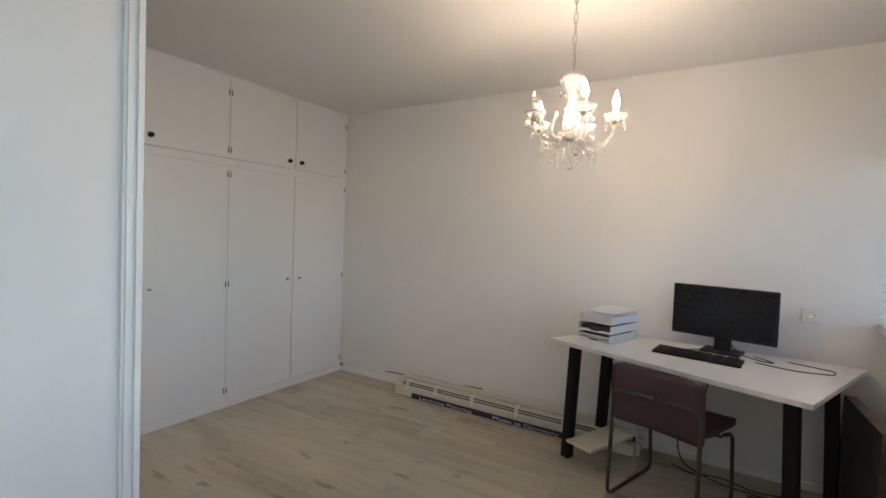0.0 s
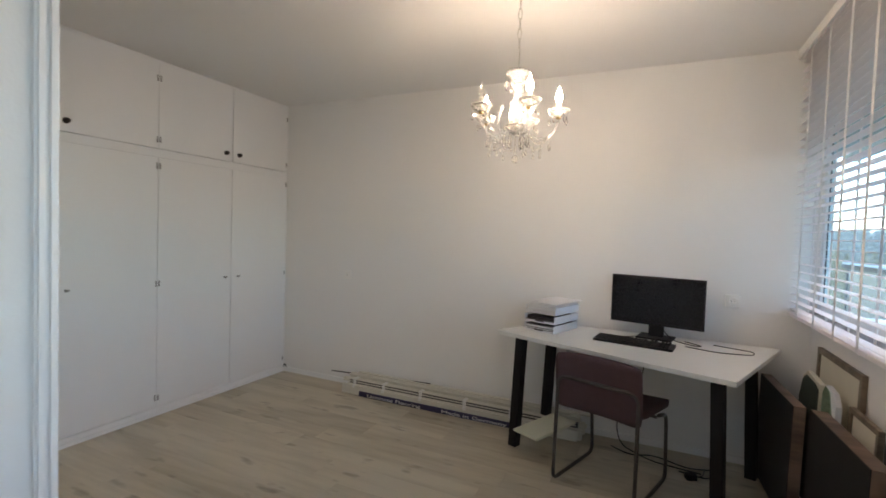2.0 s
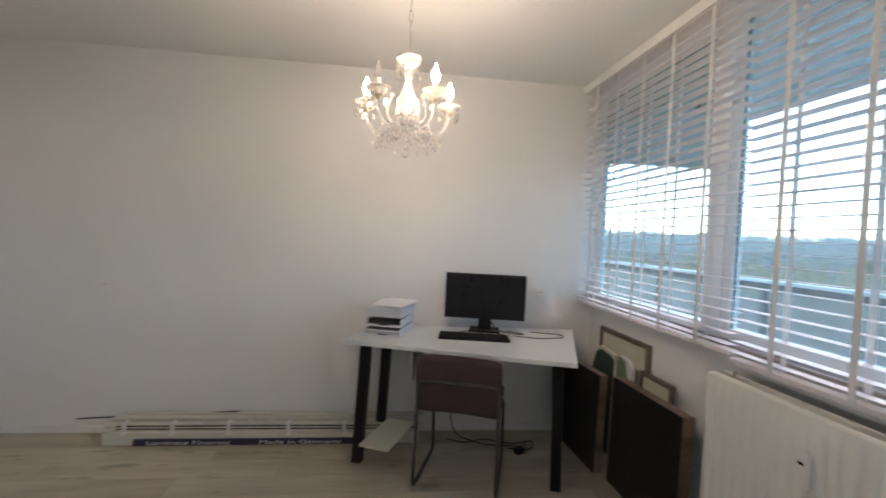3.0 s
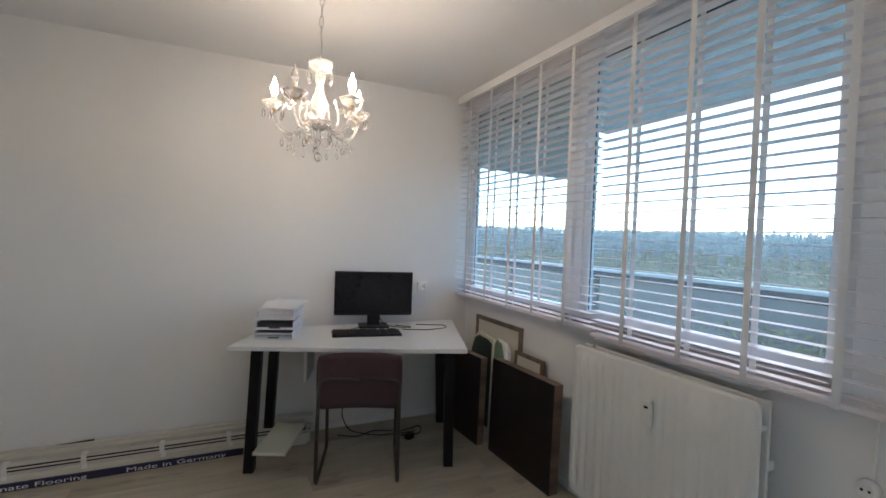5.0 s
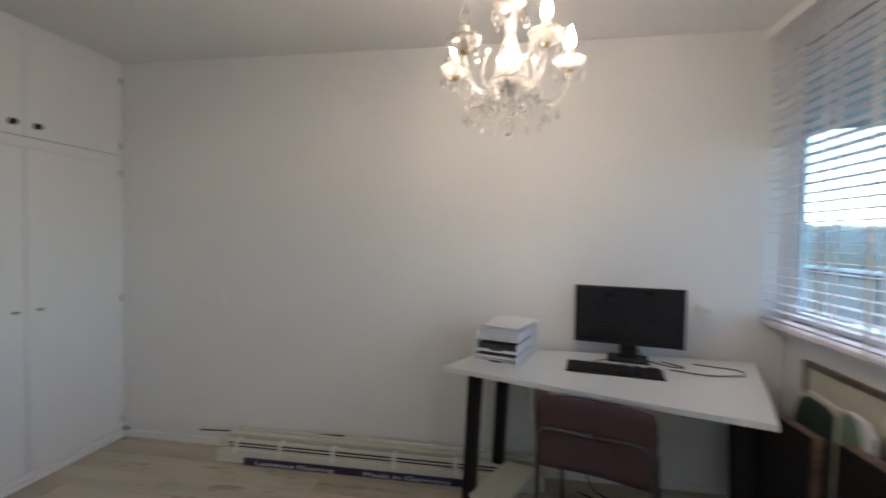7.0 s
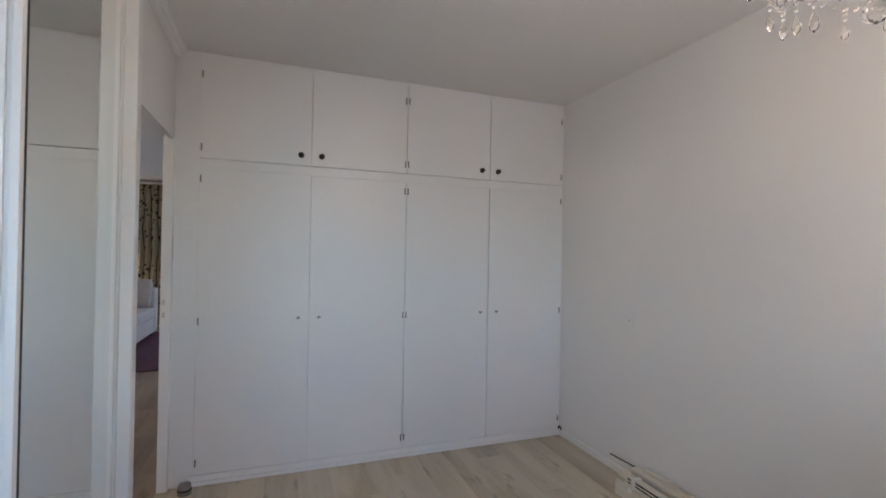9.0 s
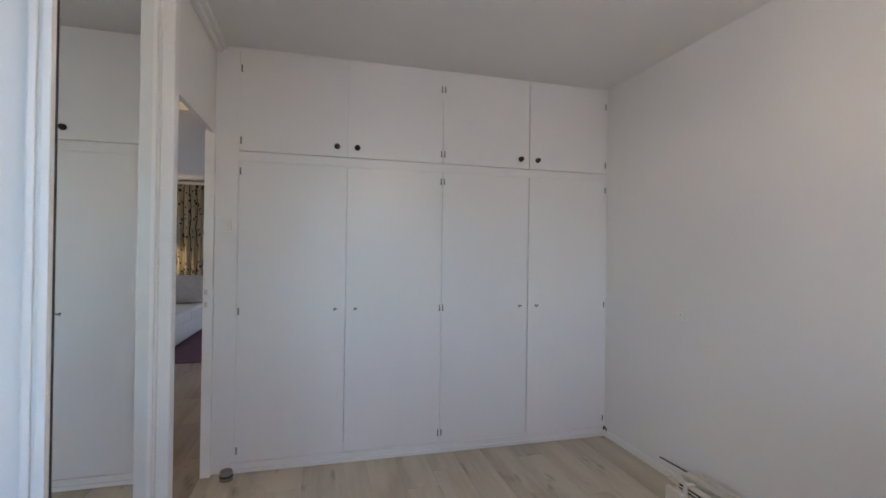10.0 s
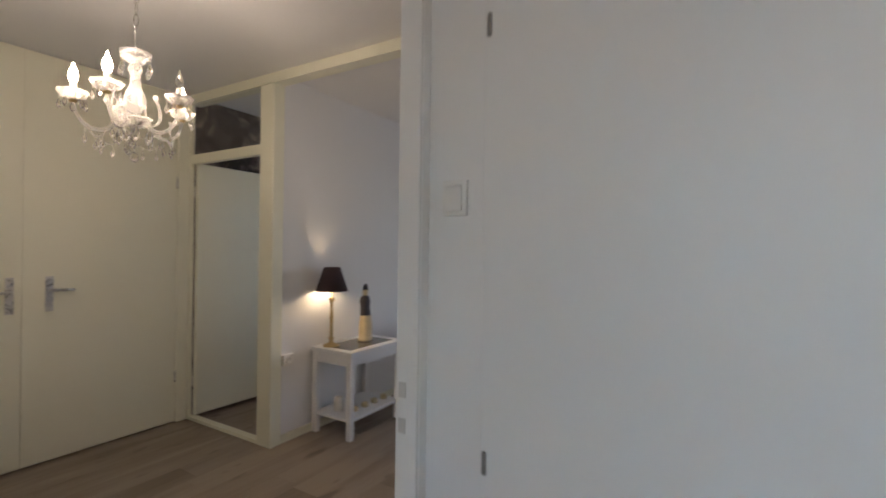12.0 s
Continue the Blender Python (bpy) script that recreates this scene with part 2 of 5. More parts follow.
def curtain_material():
    """Cream cloth with dark leafy vines running down it."""
    m, n, l, p = mat_new("vine_print_curtain")
    co, mp = n.new("ShaderNodeTexCoord"), n.new("ShaderNodeMapping")
    l.new(co.outputs["Object"], mp.inputs["Vector"])
    mp.inputs["Scale"].default_value = (1, 13, 9)
    vor, nz = n.new("ShaderNodeTexVoronoi"), n.new("ShaderNodeTexNoise")
    nz.inputs["Scale"].default_value = 1.4
    add = n.new("ShaderNodeVectorMath")
    add.operation = "MULTIPLY_ADD"
    l.new(mp.outputs[0], nz.inputs["Vector"])
    l.new(nz.outputs["Color"], add.inputs[0])
    add.inputs[1].default_value = (0.9, 0.9, 0.9)
    l.new(mp.outputs[0], add.inputs[2])
    l.new(add.outputs[0], vor.inputs["Vector"])
    vor.inputs["Scale"].default_value = 1.25
    wave = n.new("ShaderNodeTexWave")
    wave.bands_direction = "Y"
    wave.inputs["Scale"].default_value, wave.inputs["Distortion"].default_value, wave.inputs["Detail"].default_value = 0.22, 3.0, 2
    l.new(mp.outputs[0], wave.inputs["Vector"])
    a, b, mx = n.new("ShaderNodeMath"), n.new("ShaderNodeMath"), n.new("ShaderNodeMath")
    a.operation, b.operation, mx.operation = "LESS_THAN", "GREATER_THAN", "MAXIMUM"
    l.new(vor.outputs["Distance"], a.inputs[0])
    a.inputs[1].default_value = 0.27
    l.new(wave.outputs["Fac"], b.inputs[0])
    b.inputs[1].default_value = 0.975
    l.new(a.outputs[0], mx.inputs[0])
    l.new(b.outputs[0], mx.inputs[1])
    mix = n.new("ShaderNodeMix")
    mix.data_type = "RGBA"
    mix.inputs["A"].default_value, mix.inputs["B"].default_value = (0.66, 0.60, 0.43, 1), (0.035, 0.04, 0.035, 1)
    l.new(mx.outputs[0], mix.inputs["Factor"])
    l.new(mix.outputs["Result"], p.inputs["Base Color"])
    p.inputs["Roughness"].default_value = 0.9
    p.inputs["Transmission Weight"].default_value = 0.0
    return m


CURTAIN = curtain_material()


def wallpaper_material():
    """Dark paper with loose pale blooms of uneven size."""
    m, n, l, p = mat_new("dark_floral_wallpaper")
    co, nz, fine, add = n.new("ShaderNodeTexCoord"), n.new("ShaderNodeTexNoise"), n.new("ShaderNodeTexNoise"), n.new("ShaderNodeMath")
    nz.inputs["Scale"].default_value, nz.inputs["Detail"].default_value, nz.inputs["Distortion"].default_value = 4.5, 3, 1.4
    fine.inputs["Scale"].default_value, fine.inputs["Detail"].default_value = 26, 4
    for t in (nz, fine):
        l.new(co.outputs["Object"], t.inputs["Vector"])
    add.operation = "MULTIPLY_ADD"
    l.new(fine.outputs["Fac"], add.inputs[0])
    add.inputs[1].default_value = 0.35
    l.new(nz.outputs["Fac"], add.inputs[2])
    ramp = n.new("ShaderNodeValToRGB")
    e = ramp.color_ramp.elements
    e[0].position, e[0].color = 0.60, (0.055, 0.040, 0.036, 1)
    e[1].position, e[1].color = 0.86, (0.32, 0.25, 0.215, 1)
    ramp.color_ramp.elements.new(0.72).color = (0.13, 0.098, 0.085, 1)
    l.new(add.outputs[0], ramp.inputs["Fac"])
    l.new(ramp.outputs["Color"], p.inputs["Base Color"])
    p.inputs["Roughness"].default_value = 0.75
    return m


WALLPAPER = wallpaper_material()


def woods_material(name, tones, share, through):
    m, n, l, p = mat_new(name)
    geo, ramp = n.new("ShaderNodeNewGeometry"), n.new("ShaderNodeValToRGB")
    e = ramp.color_ramp.elements
    e[0].color, e[1].color = (*tones[0], 1), (*tones[-1], 1)
    for k, c in enumerate(tones[1:-1]):
        ramp.color_ramp.elements.new((k + 1) / (len(tones) - 1)).color = (*c, 1)
    l.new(geo.outputs["Random Per Island"], ramp.inputs["Fac"])
    l.new(ramp.outputs["Color"], p.inputs["Base Color"])
    p.inputs["Roughness"].default_value = 0.95
    p.inputs["Specular IOR Level"].default_value = 0.1
    let_light_through(m, share, through)
    return m


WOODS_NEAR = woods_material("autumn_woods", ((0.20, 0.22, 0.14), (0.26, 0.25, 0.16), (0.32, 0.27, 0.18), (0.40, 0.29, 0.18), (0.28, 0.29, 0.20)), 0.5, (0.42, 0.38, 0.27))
# distance haze is painted into the far trees' pale grey tones
WOODS_FAR = woods_material("bare_hazed_woods", ((0.33, 0.35, 0.32), (0.39, 0.40, 0.37), (0.44, 0.44, 0.40), (0.40, 0.39, 0.34)), 0.5, (0.46, 0.47, 0.43))
MEADOW = mat("meadow", (0.07, 0.085, 0.045), 0.95, vary=0.35, scale=0.02, bump=0.5, bump_scale=2)


# ---- mesh helpers ----
def box(x0, x1, y0, y1, z0, z1, bevel=0.0, seg=2):
    bm = bmesh.new()
    bmesh.ops.create_cube(bm, size=1)
    for v in bm.verts:
        v.co = ((x0 + x1) / 2 + v.co.x * abs(x1 - x0), (y0 + y1) / 2 + v.co.y * abs(y1 - y0), (z0 + z1) / 2 + v.co.z * abs(z1 - z0))
    if bevel:
        bmesh.ops.bevel(bm, geom=bm.edges[:], offset=bevel, segments=seg, affect="EDGES", profile=0.6)
    return bm


def join(*bms):
    out = bmesh.new()
    for b in bms:
        me = bpy.data.meshes.new("join")
        b.to_mesh(me)
        out.from_mesh(me)
        bpy.data.meshes.remove(me)
        b.free()
    return out


def moved(bm, m):
    bmesh.ops.transform(bm, matrix=m, verts=bm.verts[:])
    return bm


def lathe(profile, n=20, wave=0.0, waves=0, caps=True):
    """A turned body round z; wave scallops its rim; caps closes open ends."""
    bm = bmesh.new()
    rings = []
    for i, (r, z) in enumerate(profile):
        ring = []
        for k in range(n):
            a = 2 * math.pi * k / n
            rr = r * (1 + wave * math.cos(waves * a)) if waves else r
            ring.append(bm.verts.new((rr * math.cos(a), rr * math.sin(a), z)))
        rings.append(ring)
    for a, b in zip(rings, rings[1:]):
        for k in range(n):
            bm.faces.new((a[k], a[(k + 1) % n], b[(k + 1) % n], b[k]))
    if caps and profile[0][0] > 1e-5:
        bm.faces.new(rings[0][::-1])
    if caps and profile[-1][0] > 1e-5:
        bm.faces.new(rings[-1])
    bmesh.ops.remove_doubles(bm, verts=bm.verts[:], dist=1e-6)
    bmesh.ops.recalc_face_normals(bm, faces=bm.faces[:])
    for f in bm.faces:
        f.smooth = True
    return bm


def rounded(pts, radius, n=5):
    """A polyline with its inner corners rounded off."""
    pts = [Vector(p) for p in pts]
    out = [pts[0]]
    for a, b, c in zip(pts, pts[1:], pts[2:]):
        r = min(radius, (a - b).length * 0.48, (c - b).length * 0.48)
        p, q = b + (a - b).normalized() * r, b + (c - b).normalized() * r
        for i in range(n + 1):
            t = i / n
            out.append(p * (1 - t) ** 2 + b * 2 * t * (1 - t) + q * t * t)
    out.append(pts[-1])
    return out


def tube(pts, r, n=8):
    bm = bmesh.new()
    pts = [Vector(p) for p in pts]
    up, rings = None, []
    for i, p in enumerate(pts):
        d = (pts[min(i + 1, len(pts) - 1)] - pts[max(i - 1, 0)]).normalized()
        if up is None:
            up = Vector((0, 0, 1)) if abs(d.z) < 0.9 else Vector((1, 0, 0))
        side = d.cross(up).normalized()
        up = side.cross(d).normalized()
        rings.append([bm.verts.new(p + r * (math.cos(2 * math.pi * k / n) * side + math.sin(2 * math.pi * k / n) * up)) for k in range(n)])
    for a, b in zip(rings, rings[1:]):
        for k in range(n):
            bm.faces.new((a[k], a[(k + 1) % n], b[(k + 1) % n], b[k])).smooth = True
    bm.faces.new(rings[0][::-1])
    bm.faces.new(rings[-1])
    bmesh.ops.recalc_face_normals(bm, faces=bm.faces[:])
    return bm


def mesh_of(name, bm, *mats):
    me = bpy.data.meshes.new(name)
    bm.to_mesh(me)
    bm.free()
    for m in mats:
        me.materials.append(m)
    return me


def part(name, bm, material, parent, label="", m=None):
    ob = new(name, bm if isinstance(bm, bpy.types.Mesh) else mesh_of(name, bm, material))
    ob.parent = parent
    if m is not None:
        ob.matrix_basis = m
    return tagged(ob, label)


def thing(name, label, category, m=None, group="", kind=""):
    ob = new(name)
    ob.empty_display_size = 0.1
    ob.matrix_basis = m or Matrix()
    return tagged(ob, label, category, group, kind)


def solid(name, bm, material, label, category, kind="", m=None, group=""):
    ob = new(name, mesh_of(name, bm, material))
    if m is not None:
        ob.matrix_basis = m
    return tagged(ob, label, category, group, kind)


def letters(body, size, material, parent, m, width=None):
    cu = bpy.data.curves.new("lettering", "FONT")
    cu.body, cu.size, cu.extrude, cu.resolution_u = body, size, 0.0004, 6
    tmp = bpy.data.objects.new("lettering", cu)
    me = bpy.data.meshes.new_from_object(tmp)
    bpy.data.objects.remove(tmp)
    me.materials.append(material)
    if width:
        xs = [v.co.x for v in me.vertices]
        k = width / (max(xs) - min(xs))
        for v in me.vertices:
            v.co.x = (v.co.x - min(xs)) * k
    return part("lettering", me, None, parent, "bold white printed letters", m)


# ---- the shell of the room ----
H = 2.56          # ceiling
XW = 4.12          # window wall
YS = -2.668        # wall with the door and the mirror
XE = 1.678         # corner where the mirror wall ends
YB = -4.70         # wall behind

floor_slab = solid("floor", box(-6.6, 4.45, -5.95, 0.2, -0.2, -0.012), JOINT, "light oak laminate floor over all the rooms", "floor", "structure")
solid("ceiling", box(-6.6, 4.45, -5.95, 0.2, H, H + 0.2), CEIL, "matt white painted ceiling", "ceiling", "structure")
solid("wall_north", box(-6.6, 4.175, 0.0, 0.2, -0.2, H), PAINT, "smooth white painted long wall", "wall", "structure")
solid("wall_east", join(
    box(XW, 4.175, -0.01, 0.0, -0.2, H), box(XW, 4.45, -2.562, -0.01, -0.2, 0.985), box(XW, 4.45, -2.562, -0.01, 2.50, H),
    box(XW, 4.45, -3.05, -2.562, -0.2, H), box(XW, 4.45, -4.05, -3.05, 2.40, H), box(XW, 4.45, -5.95, -4.05, -0.2, H)),
    PAINT, "white painted window wall over a radiator", "wall", "structure")
solid("wall_south", join(
    box(-0.62, 0.024, YS - 0.045, YS, -0.012, H), box(0.024, 0.834, YS - 0.020, YS, 2.03, H), box(0.8995, 0.926, YS - 0.045, YS - 0.016, -0.012, H), box(0.926, XE - 0.012, YS - 0.060, YS - 0.038, -0.012, H), box(0.926, XE, YS - 0.038, YS, H - 0.06, H), box(XE - 0.012, XE, YS - 0.060, YS - 0.031, -0.012, H - 0.06)),
    PAINT, "white partition wall with a doorway and a tall mirror", "wall", "structure")
solid("wall_partition", box(XE - 0.10, XE, YB, YS - 0.0605, -0.012, H), PAINT, "white painted wall end lit by daylight", "wall", "structure")
solid("wall_back", box(XE, XW, YB - 0.1, YB, -0.012, H), PAINT, "plain white wall closing the room", "wall", "structure")
solid("wall_wardrobe_back", box(-0.72, -0.62, YS, 0.0, -0.012, H), PAINT, "plain wall behind the wardrobe", "wall", "structure")
# moulding at the wall's end and along the ceiling
solid("trim_corner", join(box(XE, XE + 0.012, YS - 0.058, YS - 0.002, 0, H, 0.003), box(XE + 0.012, XE + 0.020, YS - 0.050, YS - 0.034, 0, H, 0.002),
      box(XE + 0.012, XE + 0.022, YS - 0.022, YS - 0.002, 0, H, 0.003)), TRIM, "white profiled corner moulding", "trim", "structure")
solid("trim_ceiling", join(box(0.0, XE, YS, YS + 0.035, H - 0.05, H, 0.006), box(0.0, XE, YS + 0.035, YS + 0.06, H - 0.022, H, 0.005)), TRIM, "white moulding along the ceiling", "trim", "structure")
# door casing
solid("door_1", join(
    box(0.8345, 0.899, YS - 0.050, YS + 0.032, 0, H - 0.002, 0.005), box(0.8995, 0.925, YS - 0.016, YS - 0.012, 0, H - 0.062, 0.0015),
    box(0.024, 0.034, YS - 0.048, YS + 0.004, 0, 2.03, 0.002), box(-0.004, 0.024, YS, YS + 0.005, 0, 2.05, 0.002),
    box(0.034, 0.834, YS - 0.022, YS + 0.004, 2.022, 2.03, 0.002)),
    TRIM, "white wooden door casing without its leaf", "doorway", "structure")
strike = thing("strike_plate", "two small steel strike plates set in the door jamb", "strike plate", pose(0.034, YS - 0.028, 1.0))
part("plate", box(0, 0.002, -0.012, 0.006, 0.070, 0.102, 0.0008), SATIN, strike)
part("plate", box(0, 0.002, -0.012, 0.006, -0.003, 0.028, 0.0008), SATIN, strike)
solid("baseboard", join(box(0.012, XW, -0.012, 0, 0, 0.045, 0.003), box(XW - 0.012, XW, -3.05, -0.012, 0, 0.045, 0.003)), TRIM, "low white skirting strip", "baseboard", "structure")

# tall mirror on the wall, down to the floor
mirror = thing("tall_mirror", "floor-to-ceiling mirror with slim white frame and dark edge gap", "mirror", pose(0, YS, 0))
part("glass", box(0.948, XE - 0.013, -0.037, -0.031, 0.03, H - 0.06), MIRROR, mirror, "silvered mirror glass")
part("frame", join(box(0.930, 0.948, -0.037, -0.016, 0.0, H - 0.06, 0.002), box(0.948, XE - 0.013, -0.0305, -0.022, 0.0, 0.03, 0.003)), TRIM, mirror)
# black strip stands in for the shade in the gap beside the trim
part("gap_strip", box(XE - 0.012, XE - 0.001, -0.0305, -0.003, 0.0, H - 0.06), SEAL, mirror, "thin black strip standing in for the shaded gap")


# ---- built-in wardrobe ----
def wardrobe():
    w = thing("built_in_wardrobe", "white painted built-in wardrobe with eight flush doors", "wardrobe")
    ys = [-2.538, -1.899, -1.268, -0.636, -0.012]
    part("carcass", box(-0.60, -0.30, YS + 0.002, -0.002, 0.0, H - 0.002), GLOSS, w)
    part("base", box(-0.30, -0.022, ys[0], -0.002, 0.0, 0.052), GLOSS, w)
    part("side_strip", box(-0.30, -0.003, YS + 0.0005, ys[0], 0.0, H - 0.002, 0.001), GLOSS, w)
    part("header", box(-0.30, -0.003, ys[0], -0.002, H - 0.0145, H - 0.001), GLOSS, w)
    part("filler", box(-0.30, -0.003, -0.0115, -0.001, 0.058, H - 0.015), GLOSS, w)
    part("rail", box(-0.30, -0.0012, ys[0], -0.002, 1.8725, 1.9305, 0.0008), GLOSS, w)
    part("plinth", join(box(-0.30, 0.004, ys[0] - 0.03, -0.002, 0, 0.058, 0.003), box(0.004, 0.016, ys[0] - 0.03, -0.002, 0, 0.024, 0.003)), GLOSS, w)
    for y in ys[1:-1]:
        part("upright", box(-0.30, -0.0222, y - 0.016, y + 0.016, 0.06, H - 0.014), GLOSS, w)
    knob = None
    for i in range(4):
        left_knob = i % 2 == 1          # the knob is next to its neighbour's
        for z0, z1, low in ((0.0605, 1.8715, True), (1.9342, H - 0.016, False)):
            a, b = ys[i] + (0.0028 if i == 3 else 0.0012), ys[i + 1] - (0.0028 if i == 2 else 0.0012)
            d = part("door", box(-0.022, 0.0, a, b, z0, z1, 0.0015), GLOSS, w)
            ky = a + 0.062 if left_knob else b - 0.062
            hy = b - 0.010 if left_knob else a + 0.010
            if low:
                part("keyhole", lathe([(0.0, 0.003), (0.0045, 0.0025), (0.0065, 0.0)], 10), DARK_METAL, d, "small dark key escutcheon", pose(0, ky, 0.972, 0, 90))
                part("key", join(box(0.0, 0.022, -0.0025, 0.0025, -0.003, 0.003, 0.001), box(0.016, 0.024, -0.012, 0.012, -0.005, 0.005, 0.002)), HINGE, d, "small key", pose(0, ky, 0.970, 14 + 9 * i))
            else:
                part("knob", lathe([(0.0, 0.030), (0.009, 0.029), (0.015, 0.024), (0.016, 0.019), (0.009, 0.014), (0.007, 0.004), (0.018, 0.003), (0.019, 0.0)], 16), DARK_METAL, d, "round dark bronze knob", pose(0, ky, 2.0, 0, 90))
            for hz in ((0.130, 0.966, 1.811) if low else (1.997, 2.43)):
                part("hinge", lathe([(0.0, -0.022), (0.0045, -0.021), (0.0045, 0.021), (0.0, 0.022)], 8), HINGE, d, "bare steel hinge knuckle", pose(0.003, hy, hz))
    return w


wardrobe()
switch = thing("light_switch", "white plastic light switch on the wardrobe's side strip", "light switch", pose(-0.004, -2.600, 1.480))
part("plate", box(-0.004, 0.008, -0.028, 0.028, -0.036, 0.036, 0.003), PLASTIC_W, switch)
part("rocker", moved(box(0.0, 0.010, -0.018, 0.018, -0.026, 0.026, 0.002), pose(0.005, 0, 0, 0, 5, 0)), PLASTIC_W, switch)
stop = thing("door_stop", "low round steel door stop on the floor", "door stop", pose(0.078, -2.566, 0.0))
part("body", lathe([(0.0, 0.055), (0.030, 0.054), (0.034, 0.048), (0.034, 0.034), (0.036, 0.030), (0.036, 0.012), (0.038, 0.0)], 24), HINGE, stop)
part("rubber_ring", lathe([(0.0345, 0.030), (0.0375, 0.029), (0.0375, 0.019), (0.0345, 0.018)], 24), SEAL, stop, "black rubber ring")


def socket(m, label, sunk=True):
    s = thing("wall_socket", label, "socket", m)
    part("plate", box(-0.040, 0.040, -0.030, 0, -0.040, 0.040, 0.005), PLASTIC_W, s)
    part("insert", lathe([(0.0, 0.002), (0.019, 0.002), (0.021, 0.008), (0.024, 0.008), (0.025, 0.0)], 20), PLASTIC_W, s, "", pose(0, -0.030, 0, 90))
    for dx in (-0.0095, 0.0095):
        part("pin_hole", lathe([(0, 0.0006), (0.0026, 0.0006), (0.0026, 0)], 8), SEAL, s, "", pose(dx, -0.0325, 0, 90))
    return s


socket(pose(3.708, 0, 1.03), "white double wall socket above the desk")
rs_ = thing("wall_socket", "round white surface socket beside the radiator", "socket", pose(XW, -2.655, 0.695, 0, 0, -90))
part("body", lathe([(0.0, 0.030), (0.018, 0.030), (0.021, 0.037), (0.026, 0.036), (0.029, 0.024), (0.030, 0.0)], 24), PLASTIC_W, rs_, "", pose(0, 0, 0, 90))
for dx in (-0.0095, 0.0095):
    part("pin_hole", lathe([(0, 0.0008), (0.0042, 0.0008), (0.0042, 0)], 10), SEAL, rs_, "", pose(dx, -0.0302, 0, 90))
stub = solid("cable_end", tube(rounded([(0.016, -0.020, 0.048), (0.022, -0.022, 0.075), (0.040, -0.020, 0.070), (0.046, -0.016, 0.047)], 0.01), 0.005, 8), SEAL, "short black cable end in the wall corner", "cable")
cover = thing("blank_cover", "small square white cover plate on the wall", "cover plate", pose(0.737, 0, 0.992))
part("plate", box(-0.036, 0.036, -0.010, 0, -0.036, 0.036, 0.004), PLASTIC_W, cover)
part("screw", lathe([(0, 0.001), (0.004, 0.001), (0.004, 0)], 8), HINGE, cover, "", pose(0, -0.010, 0, 90))
cable_duct = solid("cable_duct", box(XW - 0.008, XW, -2.669, -2.659, 0.727, 0.955, 0.002), PLASTIC_W, "narrow white cable duct above the socket", "cable duct")

# ---- windows, balcony and the view ----
def window(name, y0, y1, z0, z1, label):
    w = thing(name, label, "window", kind="structure")
    x0, x1, f = 4.135, 4.176, 0.050
    part("window_frame", join(
        box(x0, x1, y0, y0 + f, z0, z1, 0.006), box(x0, x1, y1 - f, y1, z0, z1, 0.006),
        box(x0, x1, y0 + f, y1 - f, z0, z0 + f, 0.006), box(x0, x1, y0 + f, y1 - f, z1 - f, z1, 0.006)), PVC, w)
    g = 0.004
    part("seal", join(
        box(x0 + 0.012, x0 + 0.0175, y0 + f, y0 + f + g, z0 + f, z1 - f), box(x0 + 0.012, x0 + 0.0175, y1 - f - g, y1 - f, z0 + f, z1 - f), box(x0 + 0.012, x0 + 0.0175, y0 + f + g, y1 - f - g, z1 - f - 0.006, z1 - f)), SEAL, w, "black rubber seal")
    p = part("pane", box(x0 + 0.018, x0 + 0.024, y0 + f, y1 - f, z0 + f, z1 - f), PANE, w)
    p.visible_shadow = False
    return w


window("window_1", -1.232, -0.012, 1.002, 2.498, "white-framed fixed window overlooking the balcony")
window("window_2", -2.560, -1.325, 1.002, 2.498, "wide white-framed window overlooking the balcony")
solid("window_post", box(4.128, 4.20, -1.3245, -1.2325, 1.0, 2.50, 0.006), PVC, "white post between the two windows", "window post", "structure")
solid("window_sill", box(4.07, 4.19, -2.56, -0.012, 0.986, 1.001, 0.004), SILL, "window sill behind the blinds, shade put into its grey-brown", "window sill", "structure")
solid("outer_sill", box(4.191, 4.47, -2.56, -0.012, 0.984, 0.992, 0.002), SOFFIT, "pale grey metal sill outside the windows", "window sill", "structure")
# unseen balcony door, made up to hold the added daylight lamp
d2 = thing("door_2", "unseen glazed white balcony door added for daylight", "balcony door", kind="structure")
part("door_frame", join(box(4.34, 4.42, -4.049, -3.98, 0.0, 2.40, 0.005), box(4.34, 4.42, -3.12, -3.051, 0.0, 2.40, 0.005), box(4.34, 4.42, -3.98, -3.12, 0.0, 0.12, 0.005), box(4.34, 4.42, -3.98, -3.12, 2.32, 2.40, 0.005)), PVC, d2)
pn = part("pane", box(4.37, 4.376, -3.98, -3.12, 0.12, 2.32), PANE, d2)
pn.visible_shadow = False

solid("balcony_floor", box(4.45, 5.70, -6.0, 4.5, -0.25, -0.05), CONCRETE, "grey concrete balcony slab", "balcony", "structure")
solid("balcony_soffit", join(box(4.451, 5.60, -6.0, 4.5, 2.62, 2.85), box(5.50, 5.66, -6.0, 4.5, 2.530, 2.6195, 0.006)), SOFFIT, "grey painted underside of the balcony above", "balcony", "structure")
for k in range(8):
    solid("soffit_rib", box(4.45, 5.45, 2.5 - 1.12 * k, 2.62 - 1.12 * k, 2.585, 2.62, 0.006), SOFFIT, "grey rib under the upper balcony", "rib", "structure")
rail = thing("balcony_railing", "grey panelled balcony railing with dark handrail", "railing", pose(5.60, 0, -0.05))
